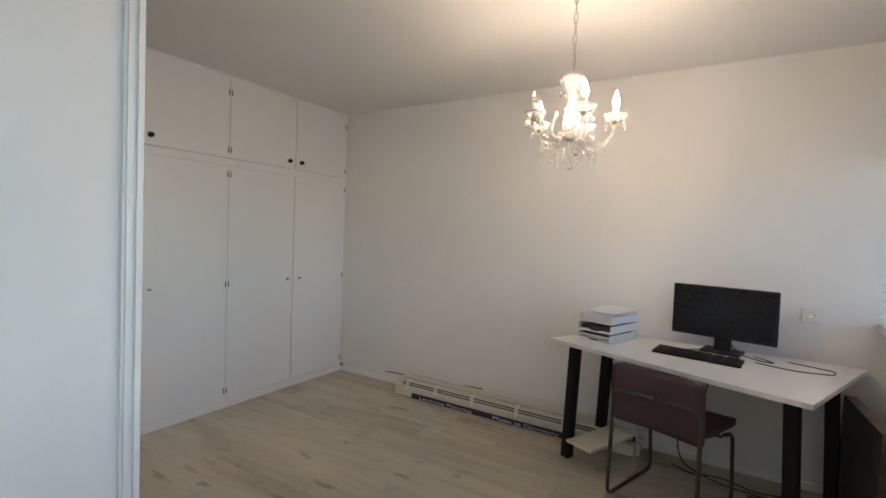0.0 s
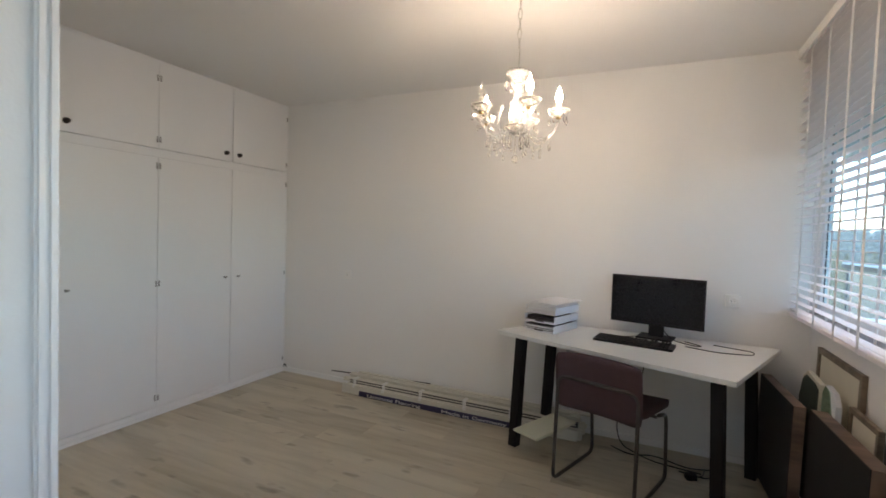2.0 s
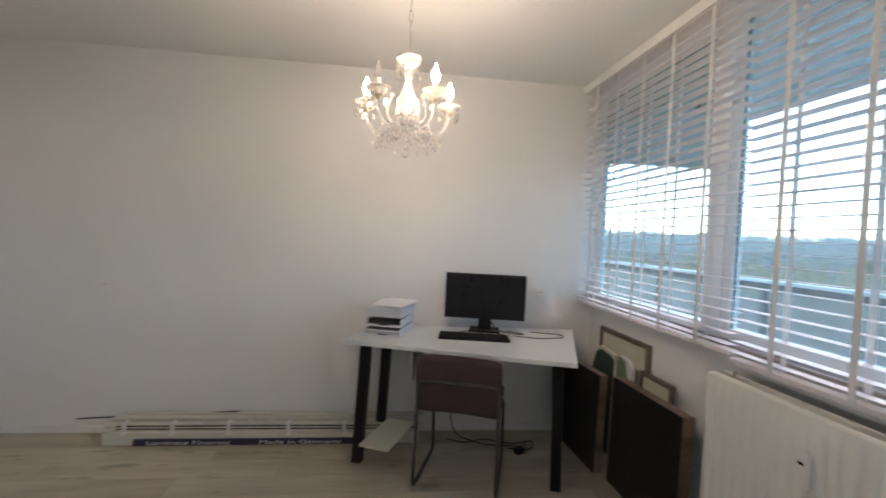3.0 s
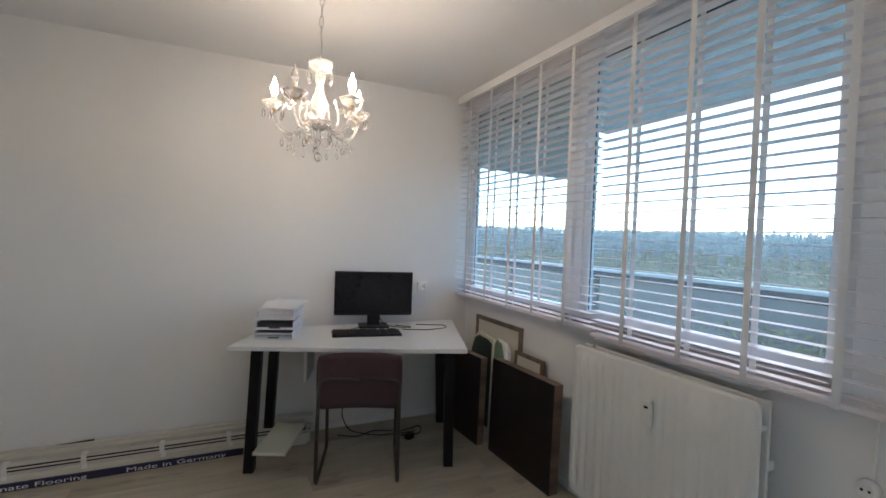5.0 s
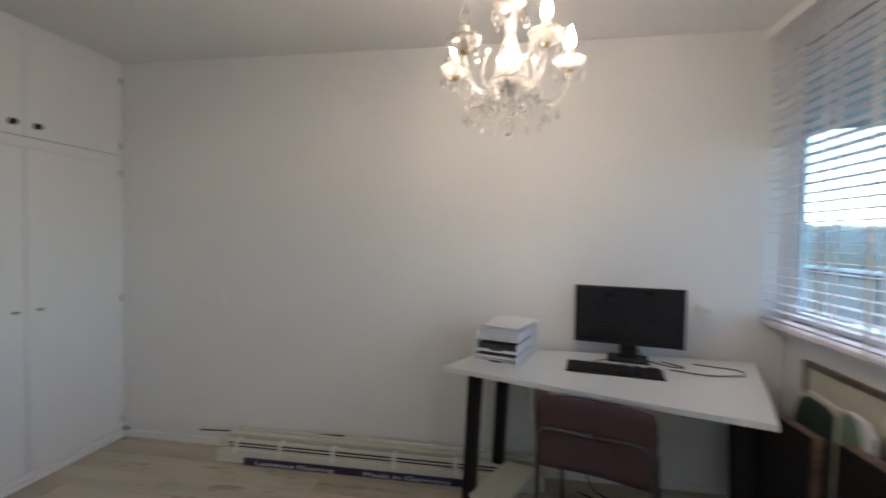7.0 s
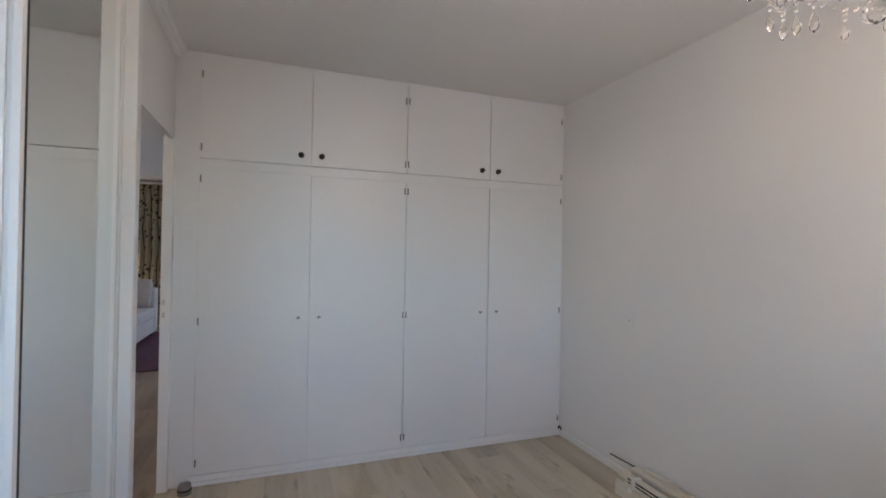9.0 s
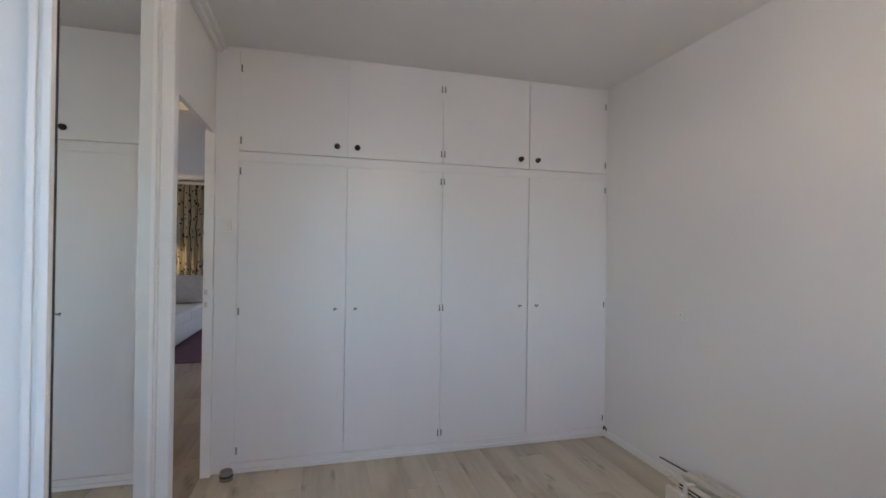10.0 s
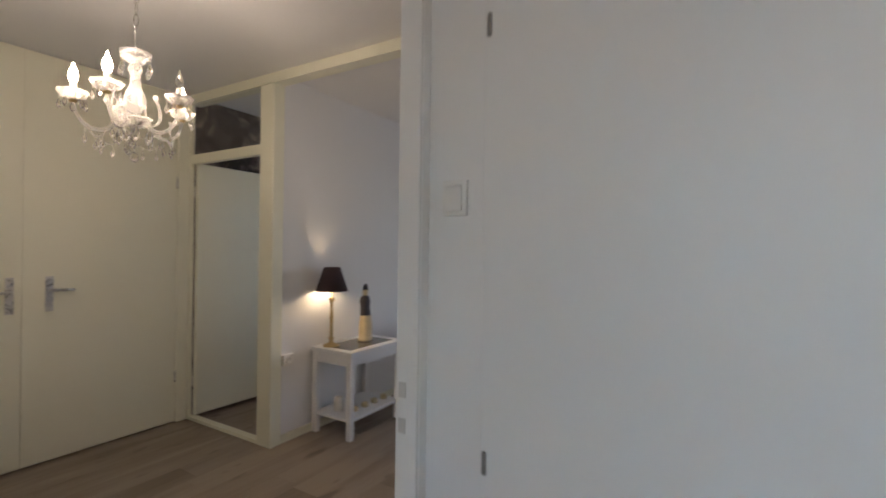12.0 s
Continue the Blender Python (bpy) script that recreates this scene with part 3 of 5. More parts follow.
# the sky's sheen on the rail top is put into this pale colour
part("handrail", box(-0.035, 0.035, -6.0, 4.5, 1.205, 1.232, 0.006), SOFFIT, rail, "metal handrail, sky sheen put into its pale colour")
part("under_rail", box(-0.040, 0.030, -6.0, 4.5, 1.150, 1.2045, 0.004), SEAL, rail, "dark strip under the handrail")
part("lower_rail", box(-0.015, 0.015, -6.0, 4.5, 0.10, 0.13, 0.004), RAIL_DARK, rail)
for k in range(8):
    y = 4.4 - 1.45 * k
    part("post", box(-0.02, 0.02, y - 0.02, y + 0.02, 0.0, 1.165, 0.003), RAIL_DARK, rail)
    if k < 7:
        part("panel", box(-0.006, 0.006, y - 1.40, y - 0.05, 0.16, 1.1495, 0.002), PANEL_GREY, rail, "pale grey infill panel")


def view_fit_sheet():
    """A grey sheet outside the corner window; its slanted hem and spots fit the camera's view."""
    sc = thing("view_fit_sheet", "grey sheet outside the window, cut aslant to fit the camera's view", "sun screen", pose(4.192, 0, 0))
    bm = bmesh.new()
    n = 24
    rows = []
    for i in range(n + 1):
        y = 0.03 - 1.235 * i / n
        low = 2.012 + 0.1825 * (y + 0.007)
        rows.append([bm.verts.new((0.006 * math.sin(2.1 * k + 0.5 * i) * (1 - k / 6), y, low + (2.485 - low) * k / 6)) for k in range(7)])
    for p, q in zip(rows, rows[1:]):
        for k in range(6):
            bm.faces.new((p[k], q[k], q[k + 1], p[k + 1])).smooth = True
    bmesh.ops.solidify(bm, geom=bm.faces[:], thickness=0.002)
    part("cloth", bm, SHEET_CLOTH, sc)
    part("top_rod", tube([(0, 0.03, 2.488), (0, -1.205, 2.488)], 0.007, 8), RAIL_DARK, sc, "dark top rod")
    for y, z in ((-0.354, 2.339), (-0.521, 2.294), (-0.685, 2.249), (-1.002, 2.158)):
        part("eyelet", lathe([(0.0, 0.010), (0.011, 0.009), (0.013, 0.0)], 10), RAIL_DARK, sc, "small dark spot placed to fit the camera's view", pose(-0.002, y, z, 0, -90))


view_fit_sheet()
planter = thing("balcony_planter", "long grey planter with low green plants on the balcony", "planter", pose(5.35, -2.0, -0.05))


def leaf_mass(n, sx, sy, z0, z1, size, seed):
    """Many small leaves in a loose low heap."""
    rnd = random.Random(seed)
    vs, fs = [], []
    for _ in range(n):
        c = Vector((rnd.gauss(0, sx), rnd.gauss(0, sy), z0 + (z1 - z0) * rnd.random() ** 1.4))
        m = Euler((rnd.uniform(-1, 1), rnd.uniform(-1, 1), rnd.uniform(0, 6.3))).to_matrix()
        k = size * rnd.uniform(0.6, 1.3)
        b = len(vs)
        for p in ((-0.35, 0, 0), (0, -1, 0.12), (0.35, 0, 0.05), (0, 1, -0.1)):
            vs.append(c + m @ (Vector(p) * k))
        fs.append((b, b + 1, b + 2, b + 3))
    me = bpy.data.meshes.new("leaves")
    me.from_pydata(vs, [], fs)
    return me


LEAF = mat("balcony_plant_leaves", (0.24, 0.23, 0.06), 0.6, vary=0.4, scale=5)
part("trough", join(box(-0.12, 0.12, -0.75, 0.75, 0.62, 0.84, 0.012)), PANEL_GREY, planter)
for y in (-0.6, 0.6):
    part("stand", box(-0.10, 0.10, y - 0.03, y + 0.03, 0.0, 0.62, 0.004), RAIL_DARK, planter)
lm = leaf_mass(420, 0.06, 0.36, 0.84, 0.99, 0.035, 4)
lm.materials.append(LEAF)
part("leaves", lm, None, planter, "small green and yellow leaves")

solid("ground", box(5, 2600, -2500, 2500, -9.9, -9.5), MEADOW, "flat green land far below the flat", "ground", "structure")


def far_woods(label, material, nt, near, far, tall, seed):
    """Distant woods: trunks with slim upright crowns of many small leaf and twig clumps."""
    rs = np.random.RandomState(seed)
    d = near * ((far / near) ** rs.rand(nt))
    a = rs.uniform(-1.0, 1.35, nt)
    vs, fs = [], []
    for i in range(nt):
        dist = d[i]
        x, y = 5 + dist * math.cos(a[i]), dist * math.sin(a[i])
        h = tall(dist) * rs.uniform(0.86, 1.05)
        w = h * (rs.uniform(0.06, 0.09) if rs.rand() < 0.5 else rs.uniform(0.13, 0.22))
        n = 150
        t = rs.rand(n) ** 0.85
        prof = np.sin(np.pi * np.clip(0.10 + 0.88 * t, 0, 1)) ** 0.8
        ang, rad = rs.uniform(0, 6.283, n), w * prof * np.sqrt(rs.rand(n))
        c = np.stack([x + rad * np.cos(ang), y + rad * np.sin(ang), -9.5 + h * (0.10 + 0.90 * t)], 1)
        sz = (0.08 + 0.0012 * dist) * rs.uniform(0.5, 1.4, n)
        q = rs.normal(size=(n, 3, 3)) * sz[:, None, None] * np.array([0.8, 0.8, 1.5])
        b = len(vs)
        vs.extend((c[:, None, :] + q).reshape(-1, 3).tolist())
        fs.extend((b + 3 * k, b + 3 * k + 1, b + 3 * k + 2) for k in range(n))
        b = len(vs)
        tw = 0.012 * h
        vs.extend([(x, y - tw, -9.5), (x, y + tw, -9.5), (x, y, -9.5 + h * 0.8)])
        fs.append((b, b + 1, b + 2))
    me = bpy.data.meshes.new("woods")
    me.from_pydata(vs, [], fs)
    me.materials.append(material)
    return tagged(new("woods", me), label, "woods", kind="stuff")


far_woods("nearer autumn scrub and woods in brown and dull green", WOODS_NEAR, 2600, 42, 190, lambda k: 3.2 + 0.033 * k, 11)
far_woods("distant bare belt of tall slim trees, haze painted into its grey-green", WOODS_FAR, 3800, 200, 430, lambda k: 10.6 + 0.027 * k, 12)


# ---- venetian blinds ----
BX, TILT = 4.025, 1


def blind(y0, y1, tapes, zb, tilt, label):
    b = thing("venetian_blind", label, "blind", pose(BX, 0, 0), group="blinds in front of the windows")
    ln = y1 - y0
    sl = bmesh.new()
    nx = 6
    rows = []
    for i in range(nx + 1):
        u = -0.025 + 0.05 * i / nx
        z = 0.0015 * (1 - (u / 0.025) ** 2)
        rows.append([sl.verts.new((u, -ln / 2, z)), sl.verts.new((u, ln / 2, z))])
    for a, c in zip(rows, rows[1:]):
        sl.faces.new((a[0], c[0], c[1], a[1])).smooth = True
    me = mesh_of("slat", join(sl, box(-0.0262, -0.0248, -ln / 2, ln / 2, -0.0009, 0.0009, 0.0004, 1), box(0.0248, 0.0262, -ln / 2, ln / 2, -0.0009, 0.0009, 0.0004, 1)), BLIND)
    n = int((2.495 - zb) / 0.0455)
    rnd = random.Random(round(100 * abs(y0)))
    for k in range(n):
        z = zb + 0.035 + k * 0.0455
        part("slat", me, None, b, "", pose(rnd.gauss(0, 0.0008), (y0 + y1) / 2, z, rnd.gauss(0, 0.06), tilt + rnd.gauss(0, 0.7), 0))
    part("bottom_rail", box(-0.026, 0.026, y0, y1, zb - 0.008, zb + 0.012, 0.004), BLIND, b)
    part("headrail", box(-0.028, 0.028, y0, y1, 2.500, 2.548, 0.003), BLIND, b)
    for y in tapes:
        for x in (-0.0275, 0.0275):
            part("tape", box(x - 0.0006, x + 0.0006, y - 0.0125, y + 0.0125, zb - 0.008, 2.505), TAPE, b, "woven ladder tape")
        part("tape_clip", box(-0.0275, 0.0275, y - 0.0125, y + 0.0125, zb - 0.0105, zb - 0.0085), TAPE, b)
    return b


blind(-1.543, -0.014, (-0.187, -0.485, -0.775, -1.05, -1.340), 0.980, TILT, "white wooden venetian blind with open slats by the corner")
blind_2 = blind(-3.250, -1.552, (-1.757, -2.058, -2.325, -2.606, -2.885, -3.12), 0.955, TILT, "white wooden venetian blind with open slats over the radiator")
solid("blind_valance", join(box(3.975, 3.990, -3.26, -0.004, 2.500, 2.557, 0.003), box(3.990, 4.055, -3.26, -0.004, 2.551, 2.557)), TRIM, "white wooden valance above the blinds", "valance")
part("cord", tube(rounded([(3.993, -1.395, 2.50), (3.993, -1.397, 1.9), (3.994, -1.393, 1.35)], 0.05), 0.0013, 6), TAPE, blind_2, "thin white pull cord", pose(-BX, 0, 0))


# ---- radiator ----
def radiator():
    y0, y1, z0, z1 = -2.414, -1.494, 0.126, 0.898
    r = thing("radiator", "cream enamelled ribbed panel radiator under the window", "radiator", pose(-0.036, 0, 0))
    bm = bmesh.new()
    n, per, rc = 17, 10, 0.030
    ln = y1 - y0
    zs = [0.0, 0.02, 0.05, 0.075, 0.10, 0.14, 0.5, 0.86, 0.90, 0.925, 0.95, 0.98, 1.0]
    grid = []
    for i in range(n * per + 1):
        y = y0 + ln * i / (n * per)
        e = min(y - y0, y1 - y)
        cut = rc - math.sqrt(max(0.0, rc * rc - (rc - e) ** 2)) if e < rc else 0.0
        u = (i / per) % 1.0
        ridge = min(1.0, max(0.0, 0.75 + 1.1 * math.cos(2 * math.pi * (u - 0.5)))) if 0.02 < e else 0.0
        col = []
        for t in zs:
            fade = min(1.0, max(0.0, (min(t, 1 - t) - 0.05) / 0.045))
            fade = fade * fade * (3 - 2 * fade)
            col.append(bm.verts.new((3.991 - 0.0095 * ridge * fade, y, z0 + cut + (z1 - z0 - 2 * cut) * t)))
        grid.append(col)
    for a, b in zip(grid, grid[1:]):
        for k in range(len(zs) - 1):
            bm.faces.new((a[k], b[k], b[k + 1], a[k + 1])).smooth = True
    rim = [e for e in bm.edges if e.is_boundary]
    out = bmesh.ops.extrude_edge_only(bm, edges=rim)
    for v in out["geom"]:
        if isinstance(v, bmesh.types.BMVert):
            v.co.x = 4.006
    bmesh.ops.recalc_face_normals(bm, faces=bm.faces[:])
    part("front_panel", bm, RADIATOR, r)
    part("rear_panel", box(4.056, 4.072, y0 + 0.004, y1 - 0.004, z0 + 0.01, z1, 0.006), RADIATOR, r)
    for k in range(30):
        y = y0 + 0.03 + k * (y1 - y0 - 0.06) / 29
        part("fin", box(4.006, 4.055, y - 0.001, y + 0.001, z0 + 0.04, z1 - 0.03), RADIATOR, r)
    for y in (y0 + 0.045, y1 - 0.045):
        part("bracket", box(4.060, XW + 0.06, y - 0.012, y + 0.012, 0.62, 0.66, 0.003), RADIATOR, r)
        part("connector", tube([(3.996, y0 + 0.018 if y < -2 else y1 - 0.018, 0.80), (4.066, y0 + 0.018 if y < -2 else y1 - 0.018, 0.80)], 0.010, 10), RADIATOR, r)
        part("lower_connector", tube([(3.996, y0 + 0.018 if y < -2 else y1 - 0.018, 0.19), (4.066, y0 + 0.018 if y < -2 else y1 - 0.018, 0.19)], 0.010, 10), RADIATOR, r)
    part("supply_pipe", tube(rounded([(4.04, y0 + 0.01, 0.19), (4.04, y0 - 0.03, 0.19), (4.04, y0 - 0.03, 0.0)], 0.03), 0.009, 8), RADIATOR, r)
    part("vent_plug", lathe([(0.0, 0.02), (0.006, 0.018), (0.008, 0.0)], 10), CHROME, r, "", pose(4.03, y1 - 0.10, z1 + 0.002))
    m = part("heat_meter", box(3.955, 3.979, -2.002, -1.960, 0.660, 0.770, 0.006), PLASTIC_W, r, "white heat cost meter")
    part("display", box(3.9535, 3.9555, -1.991, -1.971, 0.735, 0.744, 0.0006), SCREEN, m)


radiator()
solid("window_board", box(4.048, XW, -2.36, -1.53, 0.915, 0.932, 0.004), TRIM, "narrow white ledge behind the radiator", "ledge")


# ---- desk and what stands on it ----
DESK = pose(2.315, -0.483, 0, 0, 0, -19.67)
desk = thing("desk", "white desk with slanted front on square black legs", "desk", DESK)


def on_desk(x, y, z=0.0):
    return DESK.inverted() @ Vector((x, y, z))


def prism(corners, z0, z1, bevel):
    """An upright body over a many-cornered outline."""
    bm = bmesh.new()
    f = bm.faces.new([bm.verts.new((x, y, z0)) for x, y in corners])
    up = bmesh.ops.extrude_face_region(bm, geom=[f])
    for v in up["geom"]:
        if isinstance(v, bmesh.types.BMVert):
            v.co.z = z1
    bmesh.ops.recalc_face_normals(bm, faces=bm.faces[:])
    bmesh.ops.bevel(bm, geom=bm.edges[:], offset=bevel, segments=2, affect="EDGES")
    return bm


outline = [on_desk(*c) for c in ((2.315, -0.483), (3.28, -0.850), (3.614, -0.960), (3.968, -0.045), (2.560, -0.018))]
part("desktop", prism([(c.x, c.y) for c in outline], 0.740, 0.765, 0.002), WHITE_TOP, desk, "white melamine top")


def leg(x, y, dx, dy):
    c = on_desk(x, y)
    bm = box(-0.029, 0.029, -0.029, 0.029, 0, 0.740, 0.003)
    for v in bm.verts:
        k = 1 - v.co.z / 0.740
        v.co.x += dx * k
        v.co.y += dy * k
    return part("leg", moved(bm, pose(c.x, c.y, 0)), BLACK, desk, "square black leg")


leg(2.480, -0.455, -0.03, 0.0)
leg(2.612, -0.115, -0.03, 0.0)
leg(3.557, -0.832, 0.02, 0.035)
leg(3.800, -0.165, 0.03, 0.0)
part("low_shelf", moved(box(0, 0.190, -0.005, 0.430, 0.120, 0.136, 0.002), DESK.inverted() @ pose(2.463, -0.502, 0, 0, 0, -24)), CREAM, desk, "narrow cream board low down by the legs")
c = on_desk(2.50, -0.47)
part("shelf_bracket", box(c.x - 0.02, c.x + 0.08, c.y + 0.01, c.y + 0.04, 0.10, 0.120, 0.001), BLACK, desk)
c = on_desk(2.80, -0.30)
part("hanging_panel", box(c.x, c.x + 0.017, c.y - 0.14, c.y + 0.14, 0.50, 0.740, 0.002), WHITE_TOP, desk, "short white panel under the top")

trays = thing("letter_trays", "three stacked clear letter trays full of papers and magazines", "letter trays", pose(2.465, -0.359, 0.765, 0, 0, -18))
rnd = random.Random(5)
for k in range(3):
    z = 0.002 + 0.060 * k
    o = 0.004 * k
    part("tray", join(box(o, o + 0.225, 0.004, 0.33, z, z + 0.003), box(o, o + 0.003, 0.0, 0.33, z, z + 0.050, 0.001), box(o + 0.222, o + 0.225, 0.0, 0.33, z, z + 0.050, 0.001), box(o, o + 0.225, 0.327, 0.33, z, z + 0.050, 0.001),
         box(o, o + 0.080, 0.0, 0.004, z, z + 0.015, 0.001), box(o + 0.145, o + 0.225, 0.0, 0.004, z, z + 0.015, 0.001), box(o + 0.080, o + 0.145, 0.0, 0.004, z, z + 0.007, 0.001)), TRAY, trays, "clear plastic tray")
    for j in range((7, 6, 8)[k]):
        zz = z + 0.0035 + 0.0058 * j
        dx, dy = rnd.uniform(0, 0.006), rnd.uniform(-0.010, 0.010)
        stock = ((PAPER_DARK, PAPER_DARK, PAPER, PAPER_DARK, PAPER, PAPER, PAPER_DARK), (PAPER_DARK,) * 6, (PAPER,) * 8)[k][j]
        part("paper_sheaf", moved(box(0.005 + o, 0.214 + o, 0.012, 0.306, 0, 0.0050, 0.0008), pose(dx, dy, zz, 0, 0, rnd.uniform(-0.6, 0.6))), stock, trays)
for j in range(4):
    part("paper_sheaf", moved(box(0, 0.210, 0, 0.297, 0, 0.004, 0.001), pose(0.010 + 0.004 * j, 0.012 + 0.008 * j, 0.1700 + 0.0055 * j, 0.8 * j, 0, (2.0, -3.0, 4.0, -7.0)[j])), PAPER, trays, "loose sheaf of white paper")

MON = pose(3.273, -0.172, 0.765, 0, 0, -11.7)
mon = thing("monitor", "black widescreen computer monitor, switched off", "monitor", MON)
part("housing", join(box(-0.282, 0.274, 0.0, 0.022, 0.085, 0.398, 0.004), box(-0.18, 0.18, 0.02, 0.045, 0.15, 0.35, 0.012)), PLASTIC_B, mon)
part("screen", box(-0.274, 0.266, -0.0012, 0.002, 0.100, 0.390), SCREEN, mon, "dark blank screen")
part("neck", box(-0.045, 0.045, 0.02, 0.05, 0.008, 0.20, 0.006), PLASTIC_B, mon)
part("foot", box(-0.105, 0.105, -0.055, 0.115, 0.0, 0.012, 0.005), PLASTIC_B, mon)

kb = thing("keyboard", "black desktop keyboard with flat keys", "keyboard", pose(3.155, -0.405, 0.765, 0, 0, -9.7))
part("body", moved(box(-0.225, 0.225, -0.065, 0.075, 0.0, 0.016, 0.004), pose(0, 0, 0.0, 3)), PLASTIC_B, kb)
key = mesh_of("key", box(-0.0078, 0.0078, -0.0078, 0.0078, 0, 0.005, 0.0012, 1), PLASTIC_B)
for r in range(6):
    for c in range(22):
        if c in (15, 18) or (r == 5 and 3 < c < 9):
            continue
        part("key", key, None, kb, "", pose(-0.209 + 0.0192 * c, -0.052 + 0.0205 * (5 - r) + (0.008 if r == 0 else 0), 0.0165 + 0.0011 * (5 - r)))
part("space_bar", box(-0.135, -0.035, -0.060, -0.045, 0.015, 0.020, 0.001), PLASTIC_B, kb)


def cable(name, pts, r, label, radius=0.06):
    return solid(name, tube(rounded([Vector(p) + SH for p in pts], radius), r, 6), PLASTIC_B, label, "cable")


Z = 0.7685
SH = Vector((-0.06, -0.01, 0))
cable("cable", [(3.50, -0.305, Z), (3.66, -0.375, Z), (3.84, -0.335, Z), (3.86, -0.24, Z), (3.74, -0.20, Z), (3.66, -0.165, Z)], 0.0028, "thin black cable looping over the desk top")
cable("cable", [(3.10, -0.38, Z), (3.14, -0.22, Z), (3.25, -0.14, Z), (3.40, -0.08, Z)], 0.0024, "thin black keyboard cable")
cable("cable", [(3.36, -0.16, 0.86), (3.42, -0.14, Z), (3.54, -0.26, Z), (3.60, -0.25, Z), (3.50, -0.15, Z)], 0.0028, "black monitor cable lying on the desk")
cable("cable", [(3.30, -0.19, 0.74), (3.26, -0.16, 0.45), (3.12, -0.12, 0.16), (3.16, -0.20, 0.05), (3.35, -0.25, 0.008), (3.62, -0.28, 0.008)], 0.004, "black power cable hanging to the floor")
cable("cable", [(3.10, -0.14, 0.006), (3.22, -0.22, 0.006), (3.36, -0.15, 0.006), (3.55, -0.24, 0.006), (3.72, -0.18, 0.006), (3.66, -0.33, 0.006), (3.50, -0.30, 0.006)], 0.004, "loose black cable on the floor")
plug = thing("plug_box", "small black plug block on the floor under the desk", "plug", pose(3.50, -0.37, 0, 0, 0, 25))
part("body", box(-0.03, 0.03, -0.022, 0.022, 0, 0.036, 0.006), PLASTIC_B, plug)
part("cord", tube(rounded([(0.03, 0, 0.018), (0.08, 0.02, 0.006), (0.14, 0.10, 0.006)], 0.04), 0.003, 6), PLASTIC_B, plug)

# ---- chair ----
CH = pose(2.992, -0.845, 0, 0, 0, -18.3)
ch = thing("chair", "brown upholstered chair on a bronze tube sled frame", "chair", CH)
w2, dpt = 0.225, 0.50
for s in (-1, 1):
    x = s * w2
    part("side_tube", tube(rounded([(x, 0.33, 0.425), (x, dpt - 0.04, 0.40), (x, dpt, 0.011), (x * 1.02, 0.0, 0.011), (x, 0.012, 0.612), (0.0, 0.010, 0.614)], 0.055, 7), 0.0105, 10), TUBE, ch, "bent bronze tube")
part("cross_tube", tube([(-w2, 0.30, 0.423), (w2, 0.30, 0.423)], 0.009, 8), TUBE, ch)


def pad(w, h, t, curve, puff):
    """A rounded upholstered pad, bowed across its width."""
    bm = bmesh.new()
    nx, ny = 14, 10
    front, back = [], []
    for i in range(nx + 1):
        u = -1 + 2 * i / nx
        for j in range(ny + 1):
            v = -1 + 2 * j / ny
            k = max(abs(u), abs(v))
            rr = max(0.0, 1 - max(0, (abs(u) ** 6 + abs(v) ** 6)) ** 0.5 * 0.6)
            cu = math.copysign(abs(u), u) * (1 - 0.035 * abs(v) ** 6)
            cv = math.copysign(abs(v), v) * (1 - 0.06 * abs(u) ** 6)
            y = curve * u * u
            front.append(bm.verts.new((cu * w / 2, y - t / 2 - puff * (1 - k ** 4), cv * h / 2)))
            back.append(bm.verts.new((cu * w / 2, y + t / 2 + puff * 0.5 * (1 - k ** 4), cv * h / 2)))
    idx = lambda i, j: i * (ny + 1) + j
    for i in range(nx):
        for j in range(ny):
            q = (idx(i, j), idx(i + 1, j), idx(i + 1, j + 1), idx(i, j + 1))
            bm.faces.new([front[k] for k in q])
            bm.faces.new([back[k] for k in q[::-1]])
    ring = [(i, 0) for i in range(nx)] + [(nx, j) for j in range(ny)] + [(i, ny) for i in range(nx, 0, -1)] + [(0, j) for j in range(ny, 0, -1)]
    for a, b in zip(ring, ring[1:] + ring[:1]):
        bm.faces.new((front[idx(*a)], back[idx(*a)], back[idx(*b)], front[idx(*b)]))
    bmesh.ops.recalc_face_normals(bm, faces=bm.faces[:])
    for f in bm.faces:
        f.smooth = True
    return bm


part("backrest", pad(0.475, 0.320, 0.026, -0.028, 0.006), FABRIC, ch, "plum-brown upholstered back", pose(0, 0.045, 0.596, 6))
part("seat", pad(0.455, 0.44, 0.034, 0.012, 0.006), FABRIC, ch, "dark brown upholstered seat", pose(0, 0.315, 0.452, 86))

# ---- leaning panels and pictures ----
def slab(m, w, h, t, label):
    p = thing("wood_panel", label, "wood panel", m, group="panels leaning under the window")
    part("face", box(0, w, 0.0, 0.004, 0.0, h, 0.001), WALNUT, p, "very dark brown face")
    part("core", box(0, w, 0.004, t, 0, h, 0.002), WALNUT_EDGE, p, "reddish wood edge")
    return p


slab(pose(3.938, -0.718, 0.0, -1, 0, -88.5), 0.618, 0.624, 0.066, "thick dark brown wooden panel leaning by the radiator")
slab(pose(3.864, -0.040, 0.0, -1, 0, -87.5), 0.600, 0.604, 0.055, "thick dark brown wooden panel beside the desk leg")


